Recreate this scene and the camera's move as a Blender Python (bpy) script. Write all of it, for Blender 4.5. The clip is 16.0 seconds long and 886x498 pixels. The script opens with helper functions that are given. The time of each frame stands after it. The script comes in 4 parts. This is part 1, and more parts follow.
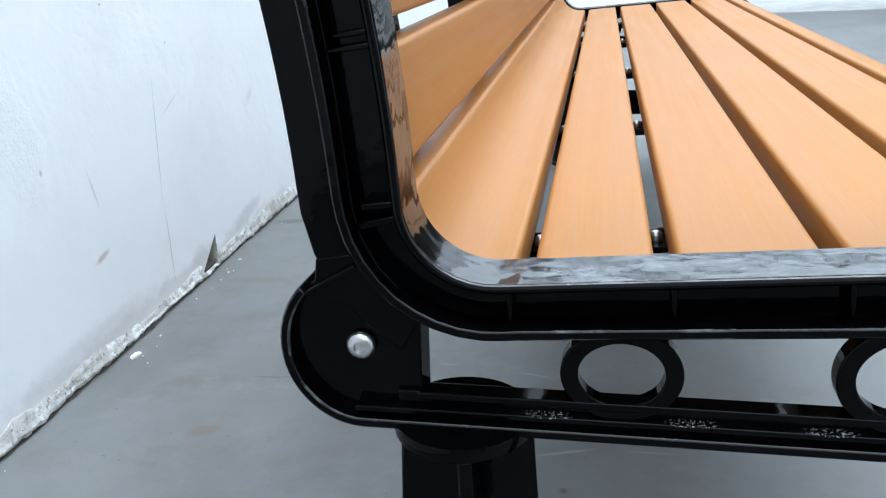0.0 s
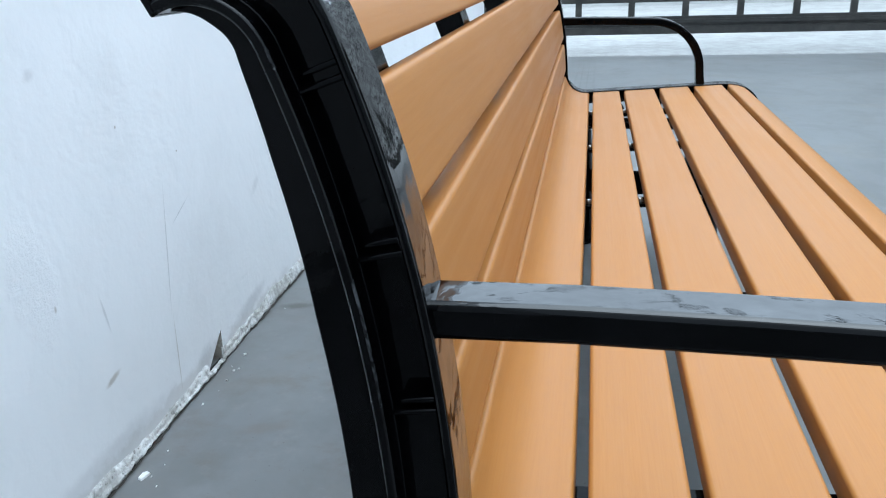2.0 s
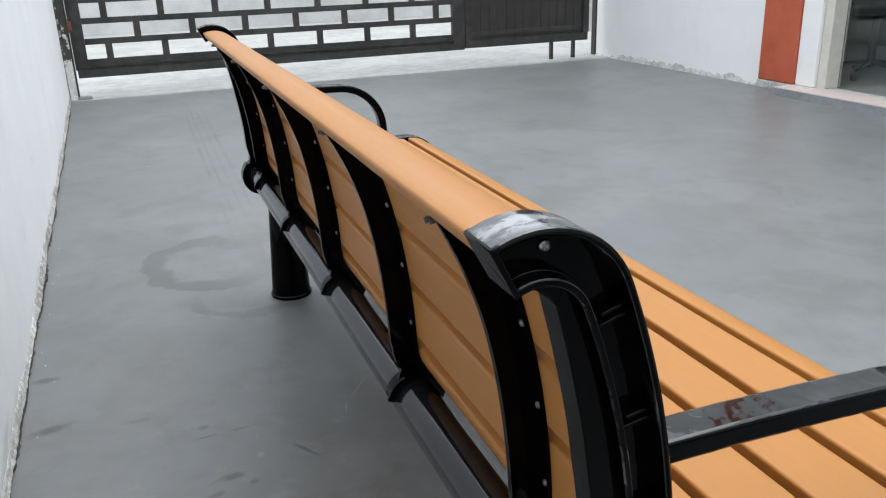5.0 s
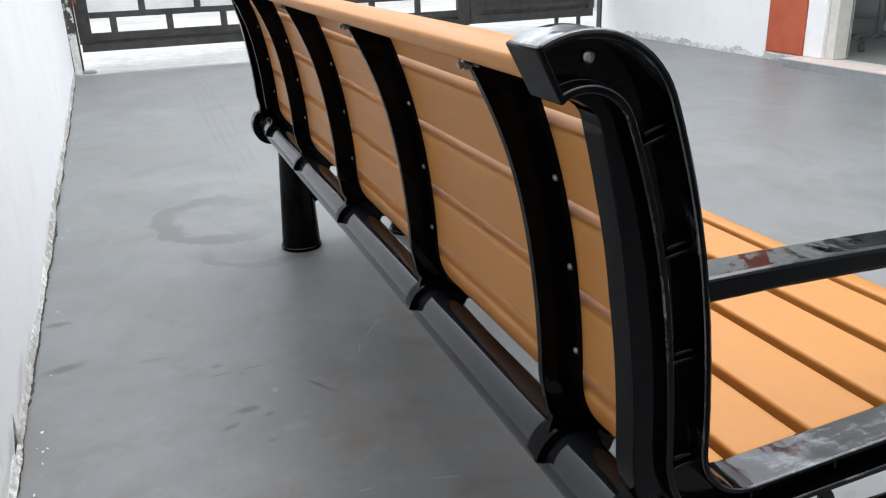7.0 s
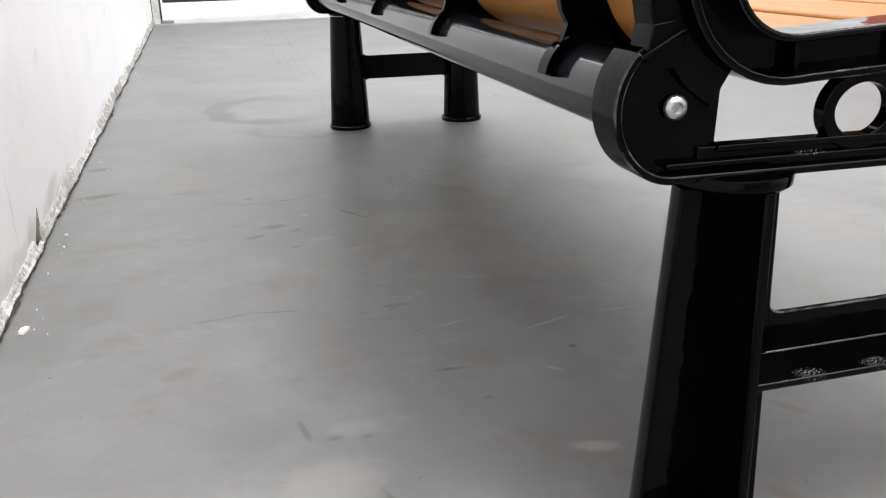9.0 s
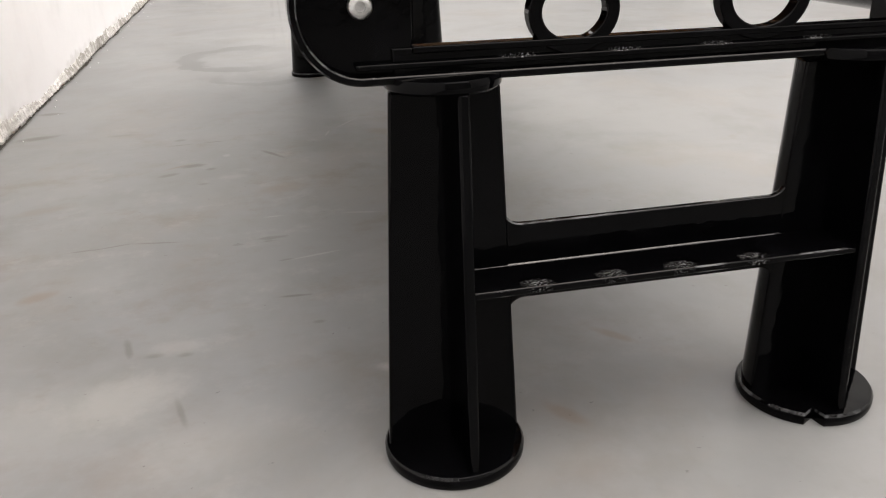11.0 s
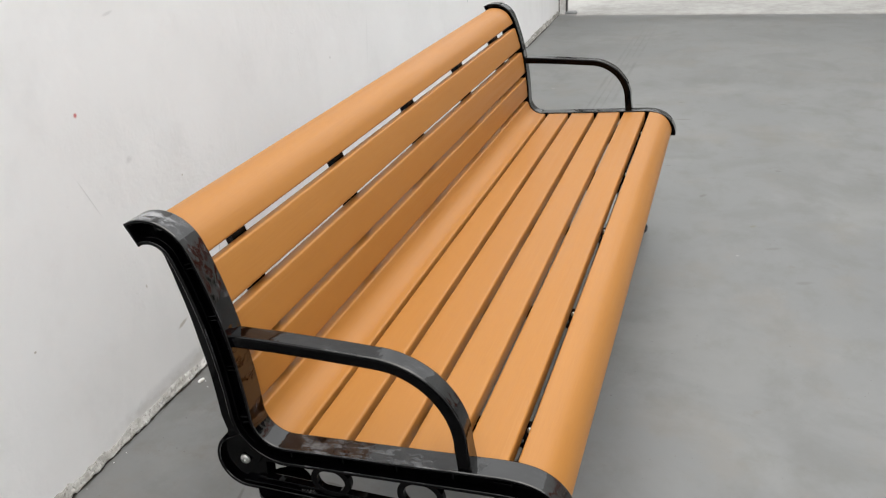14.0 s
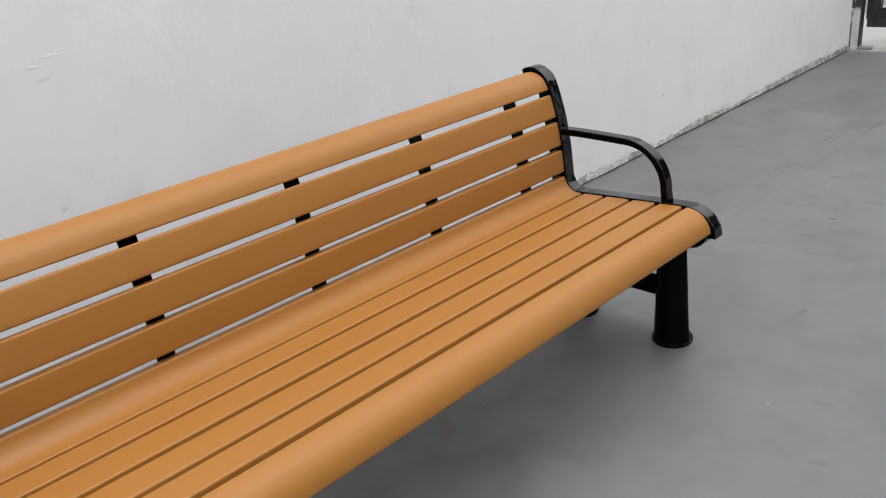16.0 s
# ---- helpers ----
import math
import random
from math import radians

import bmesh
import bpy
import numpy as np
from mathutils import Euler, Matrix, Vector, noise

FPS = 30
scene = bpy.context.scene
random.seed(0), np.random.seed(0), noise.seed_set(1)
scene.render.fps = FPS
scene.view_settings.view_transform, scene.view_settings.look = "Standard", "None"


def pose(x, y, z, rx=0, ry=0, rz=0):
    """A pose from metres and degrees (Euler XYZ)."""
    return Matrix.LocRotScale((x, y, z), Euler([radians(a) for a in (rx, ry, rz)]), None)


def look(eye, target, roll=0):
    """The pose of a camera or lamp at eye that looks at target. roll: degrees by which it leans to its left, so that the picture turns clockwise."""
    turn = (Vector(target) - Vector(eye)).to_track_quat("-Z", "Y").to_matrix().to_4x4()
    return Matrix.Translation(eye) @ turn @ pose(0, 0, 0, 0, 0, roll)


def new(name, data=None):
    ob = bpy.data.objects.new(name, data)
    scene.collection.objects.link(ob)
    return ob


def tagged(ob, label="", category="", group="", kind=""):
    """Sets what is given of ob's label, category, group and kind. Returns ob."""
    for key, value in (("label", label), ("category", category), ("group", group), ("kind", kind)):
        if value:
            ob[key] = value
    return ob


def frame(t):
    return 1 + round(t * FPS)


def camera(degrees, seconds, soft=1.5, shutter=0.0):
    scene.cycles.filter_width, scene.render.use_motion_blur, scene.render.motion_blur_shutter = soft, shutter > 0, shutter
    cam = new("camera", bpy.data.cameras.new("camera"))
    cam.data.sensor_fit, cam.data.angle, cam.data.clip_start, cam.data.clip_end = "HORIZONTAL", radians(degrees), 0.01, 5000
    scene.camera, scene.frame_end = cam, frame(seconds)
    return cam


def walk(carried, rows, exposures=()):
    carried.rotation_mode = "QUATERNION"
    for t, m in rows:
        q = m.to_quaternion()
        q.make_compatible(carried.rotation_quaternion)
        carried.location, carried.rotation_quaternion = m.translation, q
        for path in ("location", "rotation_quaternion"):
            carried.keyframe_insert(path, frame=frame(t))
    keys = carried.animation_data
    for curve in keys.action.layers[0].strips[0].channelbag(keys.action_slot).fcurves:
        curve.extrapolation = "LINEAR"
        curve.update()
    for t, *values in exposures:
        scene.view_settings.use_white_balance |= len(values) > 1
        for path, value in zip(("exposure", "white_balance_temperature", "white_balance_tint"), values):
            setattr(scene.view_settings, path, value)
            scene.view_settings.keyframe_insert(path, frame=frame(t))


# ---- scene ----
cam = camera(57.3, 16.0, 1.15)
PATH = [
    (0, (0.137, -0.404, 0.591), (-0.241, 1.432, -0.108), -3.1),
    (0.5, (0.131, -0.395, 0.63), (-0.263, 1.45, -0.032), -2.6),
    (1, (0.122, -0.382, 0.65), (-0.275, 1.472, 0.014), -2.4),
    (1.5, (0.105, -0.368, 0.698), (-0.268, 1.495, 0.074), -1.9),
    (2, (0.093, -0.352, 0.765), (-0.253, 1.498, 0.088), -1.9),
    (2.5, (0.083, -0.368, 0.849), (-0.244, 1.452, 0.088), -0.8),
    (3, (0.066, -0.484, 0.973), (-0.239, 1.308, 0.139), -0.2),
    (3.5, (-0.038, -0.516, 1.011), (-0.067, 1.291, 0.154), 2.2),
    (4, (-0.212, -0.447, 0.976), (0.145, 1.35, 0.175), 0.8),
    (4.2, (-0.249, -0.423, 0.958), (0.211, 1.369, 0.197), 0.0),
    (6.3, (-0.32, -0.404, 0.921), (0.395, 1.344, 0.263), -2.4),
    (6.5, (-0.327, -0.412, 0.897), (0.377, 1.34, 0.238), -2.2),
    (7, (-0.334, -0.428, 0.836), (0.312, 1.328, 0.129), -1.9),
    (7.5, (-0.335, -0.44, 0.774), (0.24, 1.327, 0.033), -2.1),
    (8, (-0.316, -0.451, 0.689), (0.195, 1.337, -0.047), -2.1),
    (8.2, (-0.308, -0.456, 0.633), (0.196, 1.35, -0.063), -1.7),
    (10.5, (-0.198, -0.525, 0.409), (0.227, 1.303, -0.284), -2.1),
    (11, (-0.063, -0.552, 0.431), (0.304, 1.255, -0.342), -2.1),
    (11.5, (0.089, -0.613, 0.506), (0.364, 1.198, -0.295), -2.7),
    (12, (0.189, -0.668, 0.651), (0.381, 1.117, -0.229), -2.5),
    (12.5, (0.224, -0.716, 0.854), (0.348, 1.055, -0.067), -2.1),
    (13, (0.316, -0.826, 1.05), (0.213, 0.958, 0.151), -2.4),
    (13.5, (0.474, -0.878, 1.164), (0.123, 0.88, 0.279), -3.6),
    (14, (0.677, -0.852, 1.211), (0.049, 0.845, 0.358), -3.7),
    (14.5, (0.847, -0.689, 1.226), (0.03, 0.923, 0.369), -5.5),
    (15, (1.032, -0.493, 1.252), (0.013, 1.009, 0.412), -6.8),
    (15.5, (1.302, -0.288, 1.261), (0.036, 1.044, 0.472), -6.2),
    (16, (1.504, -0.049, 1.257), (0.145, 1.197, 0.481), -6.2),
]
EXPOSURES = [(0.0, 1.00, 5650, 2), (1.5, 0.72, 5400, 0), (2.5, 0.70, 5400, 0), (3.0, 0.64, 5420, 0), (3.5, 0.60, 5550, 1), (4.0, 0.56, 6000, 3), (6.5, 0.83, 6350, 8), (8.2, 1.14, 6450, 9), (10.5, 1.10, 7350, 13), (11.5, 1.14, 7250, 13),
             (12.2, 1.14, 6500, 6), (12.8, 0.98, 6000, 4), (13.5, 0.66, 6700, 6), (14.5, 0.34, 6950, 9), (15.2, 0.20, 6800, 9), (16.0, 0.14, 6700, 9)]
walk(cam, [(t, look(eye, target, roll)) for t, eye, target, roll in PATH], EXPOSURES)

# ---- world and light ----
world = bpy.data.worlds.new("overcast_sky")
scene.world = world
world.use_nodes = True
wn = world.node_tree.nodes
wl = world.node_tree.links
sky = wn.new("ShaderNodeTexSky")
sky.sky_type = "NISHITA"
sky.sun_disc = False
sky.sun_elevation = radians(72)
sky.sun_rotation = radians(115)
sky.air_density = 1.0
sky.dust_density = 4.0
soften = wn.new("ShaderNodeHueSaturation")
soften.inputs["Saturation"].default_value = 0.45
wl.new(sky.outputs[0], soften.inputs["Color"])
# an even cloud layer over the clear sky
cloud = wn.new("ShaderNodeMix")
cloud.data_type = "RGBA"
cloud.inputs[0].default_value = 0.72
cloud.inputs[7].default_value = (12.0, 12.4, 13.2, 1)
wl.new(soften.outputs[0], cloud.inputs[6])
wl.new(cloud.outputs[2], wn["Background"].inputs[0])
wn["Background"].inputs[1].default_value = 0.15

sun = new("sun", bpy.data.lights.new("sun", "SUN"))
sun.data.energy = 1.2
sun.data.angle = radians(60)
sun.data.color = (1.0, 0.98, 0.95)
sun.matrix_world = look((1.2, -0.8, 9.0), (0, 0, 0))

# ---- materials ----


class Mat:
    """A node material with a few shortcuts."""

    def __init__(self, name, color, rough=0.5, metal=0.0, coat=0.0):
        self.m = bpy.data.materials.new(name)
        self.m.use_nodes = True
        self.n, self.l = self.m.node_tree.nodes, self.m.node_tree.links
        self.b = self.n["Principled BSDF"]
        self.b.inputs["Base Color"].default_value = (*color, 1)
        self.b.inputs["Roughness"].default_value = rough
        self.b.inputs["Metallic"].default_value = metal
        self.b.inputs["Coat Weight"].default_value = coat
        self.coords = None

    def node(self, kind, **inputs):
        nd = self.n.new(kind)
        for key, v in inputs.items():
            sock = nd.inputs[key.replace("_", " ")]
            if isinstance(v, bpy.types.NodeSocket):
                self.l.new(v, sock)
            else:
                sock.default_value = v
        return nd

    def place(self, scale=(1, 1, 1), shift=(0, 0, 0), rot=0.0):
        if self.coords is None:
            self.coords = self.n.new("ShaderNodeNewGeometry").outputs["Position"]
        mp = self.n.new("ShaderNodeMapping")
        self.l.new(self.coords, mp.inputs["Vector"])
        mp.inputs["Scale"].default_value = scale
        mp.inputs["Location"].default_value = shift
        mp.inputs["Rotation"].default_value = (0, 0, rot)
        return mp.outputs[0]

    def noise(self, scale, detail=4.0, rough=0.55, stretch=(1, 1, 1), shift=(0, 0, 0), distortion=0.0):
        return self.node("ShaderNodeTexNoise", Vector=self.place(stretch, shift), Scale=scale, Detail=detail,
                         Roughness=rough, Distortion=distortion).outputs["Fac"]

    def ramp(self, fac, lo, hi, a=0.0, b=1.0):
        nd = self.node("ShaderNodeMapRange", Value=fac)
        nd.inputs[1].default_value, nd.inputs[2].default_value = lo, hi
        nd.inputs[3].default_value, nd.inputs[4].default_value = a, b
        nd.interpolation_type = "SMOOTHSTEP"
        return nd.outputs[0]

    def math(self, op, a, b=0.0):
        nd = self.n.new("ShaderNodeMath")
        nd.operation = op
        for i, v in enumerate((a, b)):
            if isinstance(v, bpy.types.NodeSocket):
                self.l.new(v, nd.inputs[i])
            else:
                nd.inputs[i].default_value = v
        return nd.outputs[0]

    def mix(self, fac, a, b):
        nd = self.n.new("ShaderNodeMix")
        nd.data_type = "RGBA"
        for i, v in ((0, fac), (6, a), (7, b)):
            if isinstance(v, bpy.types.NodeSocket):
                self.l.new(v, nd.inputs[i])
            else:
                nd.inputs[i].default_value = v if i == 0 else (*v, 1)
        return nd.outputs[2]

    def spot(self, x, y, rx, ry, soft=0.5, turn=0.0, wobble=0.35, scale=14.0, axes=(0, 1)):
        """1 inside a ragged ellipse round (x, y) in the plane of those axes, 0 outside."""
        c, s_ = math.cos(radians(turn)), math.sin(radians(turn))
        sep = self.node("ShaderNodeSeparateXYZ", Vector=self.place())
        dx = self.math("SUBTRACT", sep.outputs[axes[0]], x)
        dy = self.math("SUBTRACT", sep.outputs[axes[1]], y)
        u = self.math("DIVIDE", self.math("ADD", self.math("MULTIPLY", dx, c), self.math("MULTIPLY", dy, s_)), rx)
        v = self.math("DIVIDE", self.math("SUBTRACT", self.math("MULTIPLY", dy, c), self.math("MULTIPLY", dx, s_)), ry)
        d = self.math("SQRT", self.math("ADD", self.math("MULTIPLY", u, u), self.math("MULTIPLY", v, v)))
        n = self.math("MULTIPLY", self.math("SUBTRACT", self.noise(scale, 4, 0.65), 0.5), 2 * wobble)
        return self.ramp(self.math("ADD", d, n), 1.0 - soft, 1.0 + 0.3 * soft, 1.0, 0.0), self.math("ADD", d, n)

    def color(self, sock):
        self.l.new(sock, self.b.inputs["Base Color"])
        return self

    def rough(self, sock):
        self.l.new(sock, self.b.inputs["Roughness"])
        return self

    def bump(self, sock, strength=0.3, distance=0.002):
        nd = self.node("ShaderNodeBump", Height=sock, Strength=strength, Distance=distance)
        self.l.new(nd.outputs[0], self.b.inputs["Normal"])
        return self


def make_slat():
    m = Mat("composite_slat", (0.325, 0.135, 0.034), 0.4)
    grain = m.noise(70, 5, 0.6, (1, 0.025, 1))
    fine = m.noise(520, 4, 0.65, (1, 0.035, 1))
    streak = m.noise(190, 3, 0.6, (1, 0.012, 1), (3, 5, 1))
    blotch = m.noise(5, 3, 0.5, (1, 0.4, 1))
    scuff_glint = m.noise(34, 5, 0.7, (1, 0.2, 1))
    info = m.n.new("ShaderNodeObjectInfo").outputs["Random"]
    base = m.mix(m.ramp(grain, 0.3, 0.7), (0.342, 0.146, 0.030), (0.361, 0.155, 0.034))
    base = m.mix(m.ramp(blotch, 0.35, 0.7, 0, 0.35), base, (0.379, 0.168, 0.039))
    base = m.mix(m.ramp(fine, 0.38, 0.70, 0, 0.22), base, (0.278, 0.104, 0.018))
    base = m.mix(m.ramp(streak, 0.56, 0.74, 0, 0.20), base, (0.409, 0.197, 0.063))
    base = m.mix(m.ramp(scuff_glint, 0.66, 0.8, 0, 0.22), base, (0.407, 0.200, 0.068))
    base = m.mix(m.ramp(info, 0, 1, 0, 0.22), base, (0.325, 0.131, 0.026))
    m.b.inputs["Specular IOR Level"].default_value = 0.42
    m.color(base).rough(m.ramp(m.math("ADD", m.math("MULTIPLY", grain, 0.5), m.math("MULTIPLY", blotch, 0.5)), 0.35, 0.65, 0.40, 0.52))
    return m.bump(m.math("ADD", fine, m.math("MULTIPLY", grain, 0.6)), 0.3, 0.0005).m


def make_black(name="black_enamel", worn=0.0, gloss=0.07, wave=0.3):
    m = Mat(name, (0.001, 0.001, 0.0012), 0.15)
    wavy = m.noise(16, 3, 0.5)
    ripple = m.noise(60, 3, 0.55, (1, 0.5, 1))
    peel = m.noise(420, 2, 0.6)
    patch = m.noise(26, 5, 0.65)
    dust = m.noise(120, 4, 0.7)
    base = m.mix(m.ramp(patch, 0.4, 0.75), (0.0007, 0.0007, 0.0009), (0.0016, 0.0016, 0.002))
    base = m.mix(m.ramp(dust, 0.70, 0.8, 0, 0.05), base, (0.25, 0.25, 0.25))
    if name == "black_enamel":
        # chafed spots where packing straps lay on the lower bars
        for x, z in ((0.11, 0.3342), (0.19, 0.3335), (0.263, 0.3328), (0.347, 0.3321), (0.135, 0.2010), (0.185, 0.2010), (0.237, 0.2010), (0.288, 0.2010)):
            mask, _ = m.spot(x, z, 0.014, 0.0013, 0.6, 0, 0.3, 60, (0, 2))
            base = m.mix(m.math("MULTIPLY", mask, m.ramp(m.noise(620, 2, 0.6), 0.54, 0.62, 0, 0.5)), base, (0.42, 0.43, 0.44))
        # and on the shelf between the legs
        sep = m.node("ShaderNodeSeparateXYZ", Vector=m.place())
        low = m.math("MULTIPLY", m.ramp(sep.outputs[2], 0.1595, 0.1605), m.ramp(sep.outputs[2], 0.1668, 0.1675, 1, 0))
        for x in (0.118, 0.178, 0.236, 0.297):
            mask, _ = m.spot(x, -0.019, 0.013, 0.008, 0.7, 0, 0.5, 50, (0, 1))
            base = m.mix(m.math("MULTIPLY", m.math("MULTIPLY", mask, low), m.ramp(m.noise(620, 2, 0.6), 0.53, 0.61, 0, 0.4)), base, (0.42, 0.43, 0.44))
    if worn:
        # rubbed film in soft streaks along the bars, with a few scratches; also paints in sheen
        area = m.ramp(m.noise(13, 4, 0.6, shift=(3, 1, 2)), 0.50, 0.66)
        film = m.ramp(m.noise(55, 5, 0.7, (0.35, 1, 0.35)), 0.44, 0.62)
        fleck = m.ramp(m.noise(200, 5, 0.75, (0.4, 1, 0.4)), 0.60, 0.70)
        both = m.math("MULTIPLY", area, m.math("MAXIMUM", m.math("MULTIPLY", film, 0.55), fleck))
        base = m.mix(m.math("MULTIPLY", both, worn), base, (0.36, 0.37, 0.39))
    if name == "rubbed_black_enamel":
        # pale patches on the end frame's crest, painted in for its sky reflection
        height = m.ramp(m.node("ShaderNodeSeparateXYZ", Vector=m.place()).outputs[2], 0.762, 0.776)
        mask, _ = m.spot(-0.088, 0.014, 0.052, 0.019, 0.8, 0, 0.4, 22)
        scuff_glint = m.math("MULTIPLY", m.ramp(m.noise(46, 5, 0.7, (0.6, 1, 1), (2, 2, 5)), 0.42, 0.56, 0, 0.52), m.math("MULTIPLY", mask, height))
        base = m.mix(scuff_glint, base, (0.42, 0.43, 0.45))
    m.color(base)
    m.rough(m.ramp(patch, 0.35, 0.72, 0.03, 0.14))
    m.b.inputs["Specular IOR Level"].default_value = gloss
    height = m.math("ADD", m.math("ADD", m.math("MULTIPLY", wavy, 1.1), m.math("MULTIPLY", ripple, 0.05)), m.math("MULTIPLY", peel, 0.015))
    return m.bump(height, wave, 0.004).m


def make_floor():
    m = Mat("grey_floor_paint", (0.15, 0.155, 0.158), 0.45)
    big = m.noise(0.9, 4, 0.55)
    mid = m.noise(2.6, 6, 0.62, shift=(2, 6, 0), distortion=0.6)
    fine = m.noise(160, 3, 0.6)
    base = m.mix(m.ramp(big, 0.3, 0.7), (0.140, 0.145, 0.148), (0.166, 0.170, 0.172))
    base = m.mix(m.ramp(mid, 0.46, 0.64, 0, 0.60), base, (0.118, 0.121, 0.120))
    pale = m.noise(2.0, 6, 0.65, shift=(7, 1, 0), distortion=0.4)
    base = m.mix(m.ramp(pale, 0.50, 0.68, 0, 0.40), base, (0.196, 0.199, 0.197))
    base = m.mix(m.ramp(fine, 0.5, 0.85, 0, 0.12), base, (0.125, 0.125, 0.123))
    small = m.noise(8.5, 5, 0.65, (1, 0.7, 1), (4, 9, 0))
    base = m.mix(m.ramp(small, 0.46, 0.72, 0, 0.42), base, (0.110, 0.111, 0.102))
    brown = m.noise(2.6, 5, 0.7, shift=(1.3, 4.1, 0))
    base = m.mix(m.ramp(brown, 0.50, 0.68, 0, 0.30), base, (0.160, 0.143, 0.122))
    # dried water: an open ring, a small loop and a fainter arc
    sep = m.node("ShaderNodeSeparateXYZ", Vector=m.place())
    for x, y, rx, ry, turn, a, b, k in ((-0.150, 2.235, 0.200, 0.255, 10, 0.60, 0.78, 0.85), (0.0, 2.415, 0.105, 0.075, 15, 0.66, 0.86, 0.55), (-0.06, 2.02, 0.215, 0.285, 0, 0.78, 0.90, 0.50)):
        _, d = m.spot(x, y, rx, ry, 0.2, turn, 0.34, 7)
        ring = m.math("MULTIPLY", m.ramp(d, a, b), m.ramp(d, 1.0, 1.07, 1, 0))
        fade = m.ramp(sep.outputs[0], -0.22, 0.03, 1.0, 0.25)
        if y < 2.1:
            fade = m.ramp(sep.outputs[1], 1.80, 2.0, 1.0, 0.0)
        base = m.mix(m.math("MULTIPLY", m.math("MULTIPLY", ring, fade), k), base, (0.092, 0.094, 0.093))
    # tyre lines
    worn = m.ramp(m.noise(9, 4, 0.6, (1, 0.3, 1)), 0.36, 0.60)
    for x, w in ((-0.012, 0.011), (0.022, 0.007), (0.062, 0.006), (0.103, 0.012)):
        line, _ = m.spot(x, 4.2, w, 1.75, 0.6, -0.8, 0.12, 5)
        base = m.mix(m.math("MULTIPLY", m.math("MULTIPLY", line, worn), 0.55), base, (0.100, 0.100, 0.102))
    # soft darker olive patches behind the bench and rubbed pale spots
    for x, y, rx, ry, k, tone in ((-0.20, 0.95, 0.17, 0.30, 0.20, (0.098, 0.098, 0.086)), (-0.13, 0.55, 0.16, 0.18, 0.16, (0.102, 0.102, 0.090)),
                                  (-0.30, 0.16, 0.14, 0.10, 0.30, (0.238, 0.234, 0.226)),
                                  (-0.17, 0.08, 0.10, 0.07, 0.40, (0.246, 0.240, 0.231)), (-0.36, 0.60, 0.10, 0.16, 0.22, (0.111, 0.111, 0.102)),
                                  (1.9, 4.4, 0.5, 0.4, 0.25, (0.115, 0.116, 0.115)), (2.6, 5.2, 0.5, 0.3, 0.25, (0.115, 0.116, 0.115)),
                                  (0.75, 1.1, 0.22, 0.5, 0.20, (0.111, 0.112, 0.111)), (1.0, 2.6, 0.3, 0.35, 0.22, (0.113, 0.115, 0.113))):
        mask, _ = m.spot(x, y, rx, ry, 0.95, 15, 0.55, 7)
        base = m.mix(m.math("MULTIPLY", mask, k), base, tone)
    # short scratches and specks of grit
    dash = m.noise(17, 3, 0.55, (0.35, 1, 1), (3, 1, 0))
    base = m.mix(m.ramp(dash, 0.735, 0.765, 0, 0.5), base, (0.062, 0.059, 0.054))
    smudge = m.noise(11, 4, 0.65, (0.75, 1, 1), (7, 5, 0))
    base = m.mix(m.ramp(smudge, 0.62, 0.75, 0, 0.34), base, (0.118, 0.102, 0.085))
    speck = m.noise(120, 2, 0.5, (0.7, 1, 1))
    base = m.mix(m.ramp(speck, 0.735, 0.765, 0, 0.7), base, (0.070, 0.067, 0.064))
    # rusty smears and rubbed pale patches on the trodden strip beside the bench
    near, _ = m.spot(-0.15, 0.75, 0.75, 1.1, 0.7, 0, 0.4, 3)
    rusty = m.noise(9, 5, 0.7, (0.85, 1, 1), (2, 8, 0))
    base = m.mix(m.math("MULTIPLY", near, m.ramp(rusty, 0.50, 0.72, 0, 0.50)), base, (0.111, 0.089, 0.071))
    rubbed = m.noise(13, 5, 0.72, (0.9, 1, 1), (4, 3, 0))
    base = m.mix(m.math("MULTIPLY", near, m.ramp(rubbed, 0.52, 0.74, 0, 0.30)), base, (0.246, 0.236, 0.226))
    # dirt marks
    dirt, brownish, chalk = (0.066, 0.061, 0.053), (0.125, 0.083, 0.056), (0.262, 0.258, 0.250)
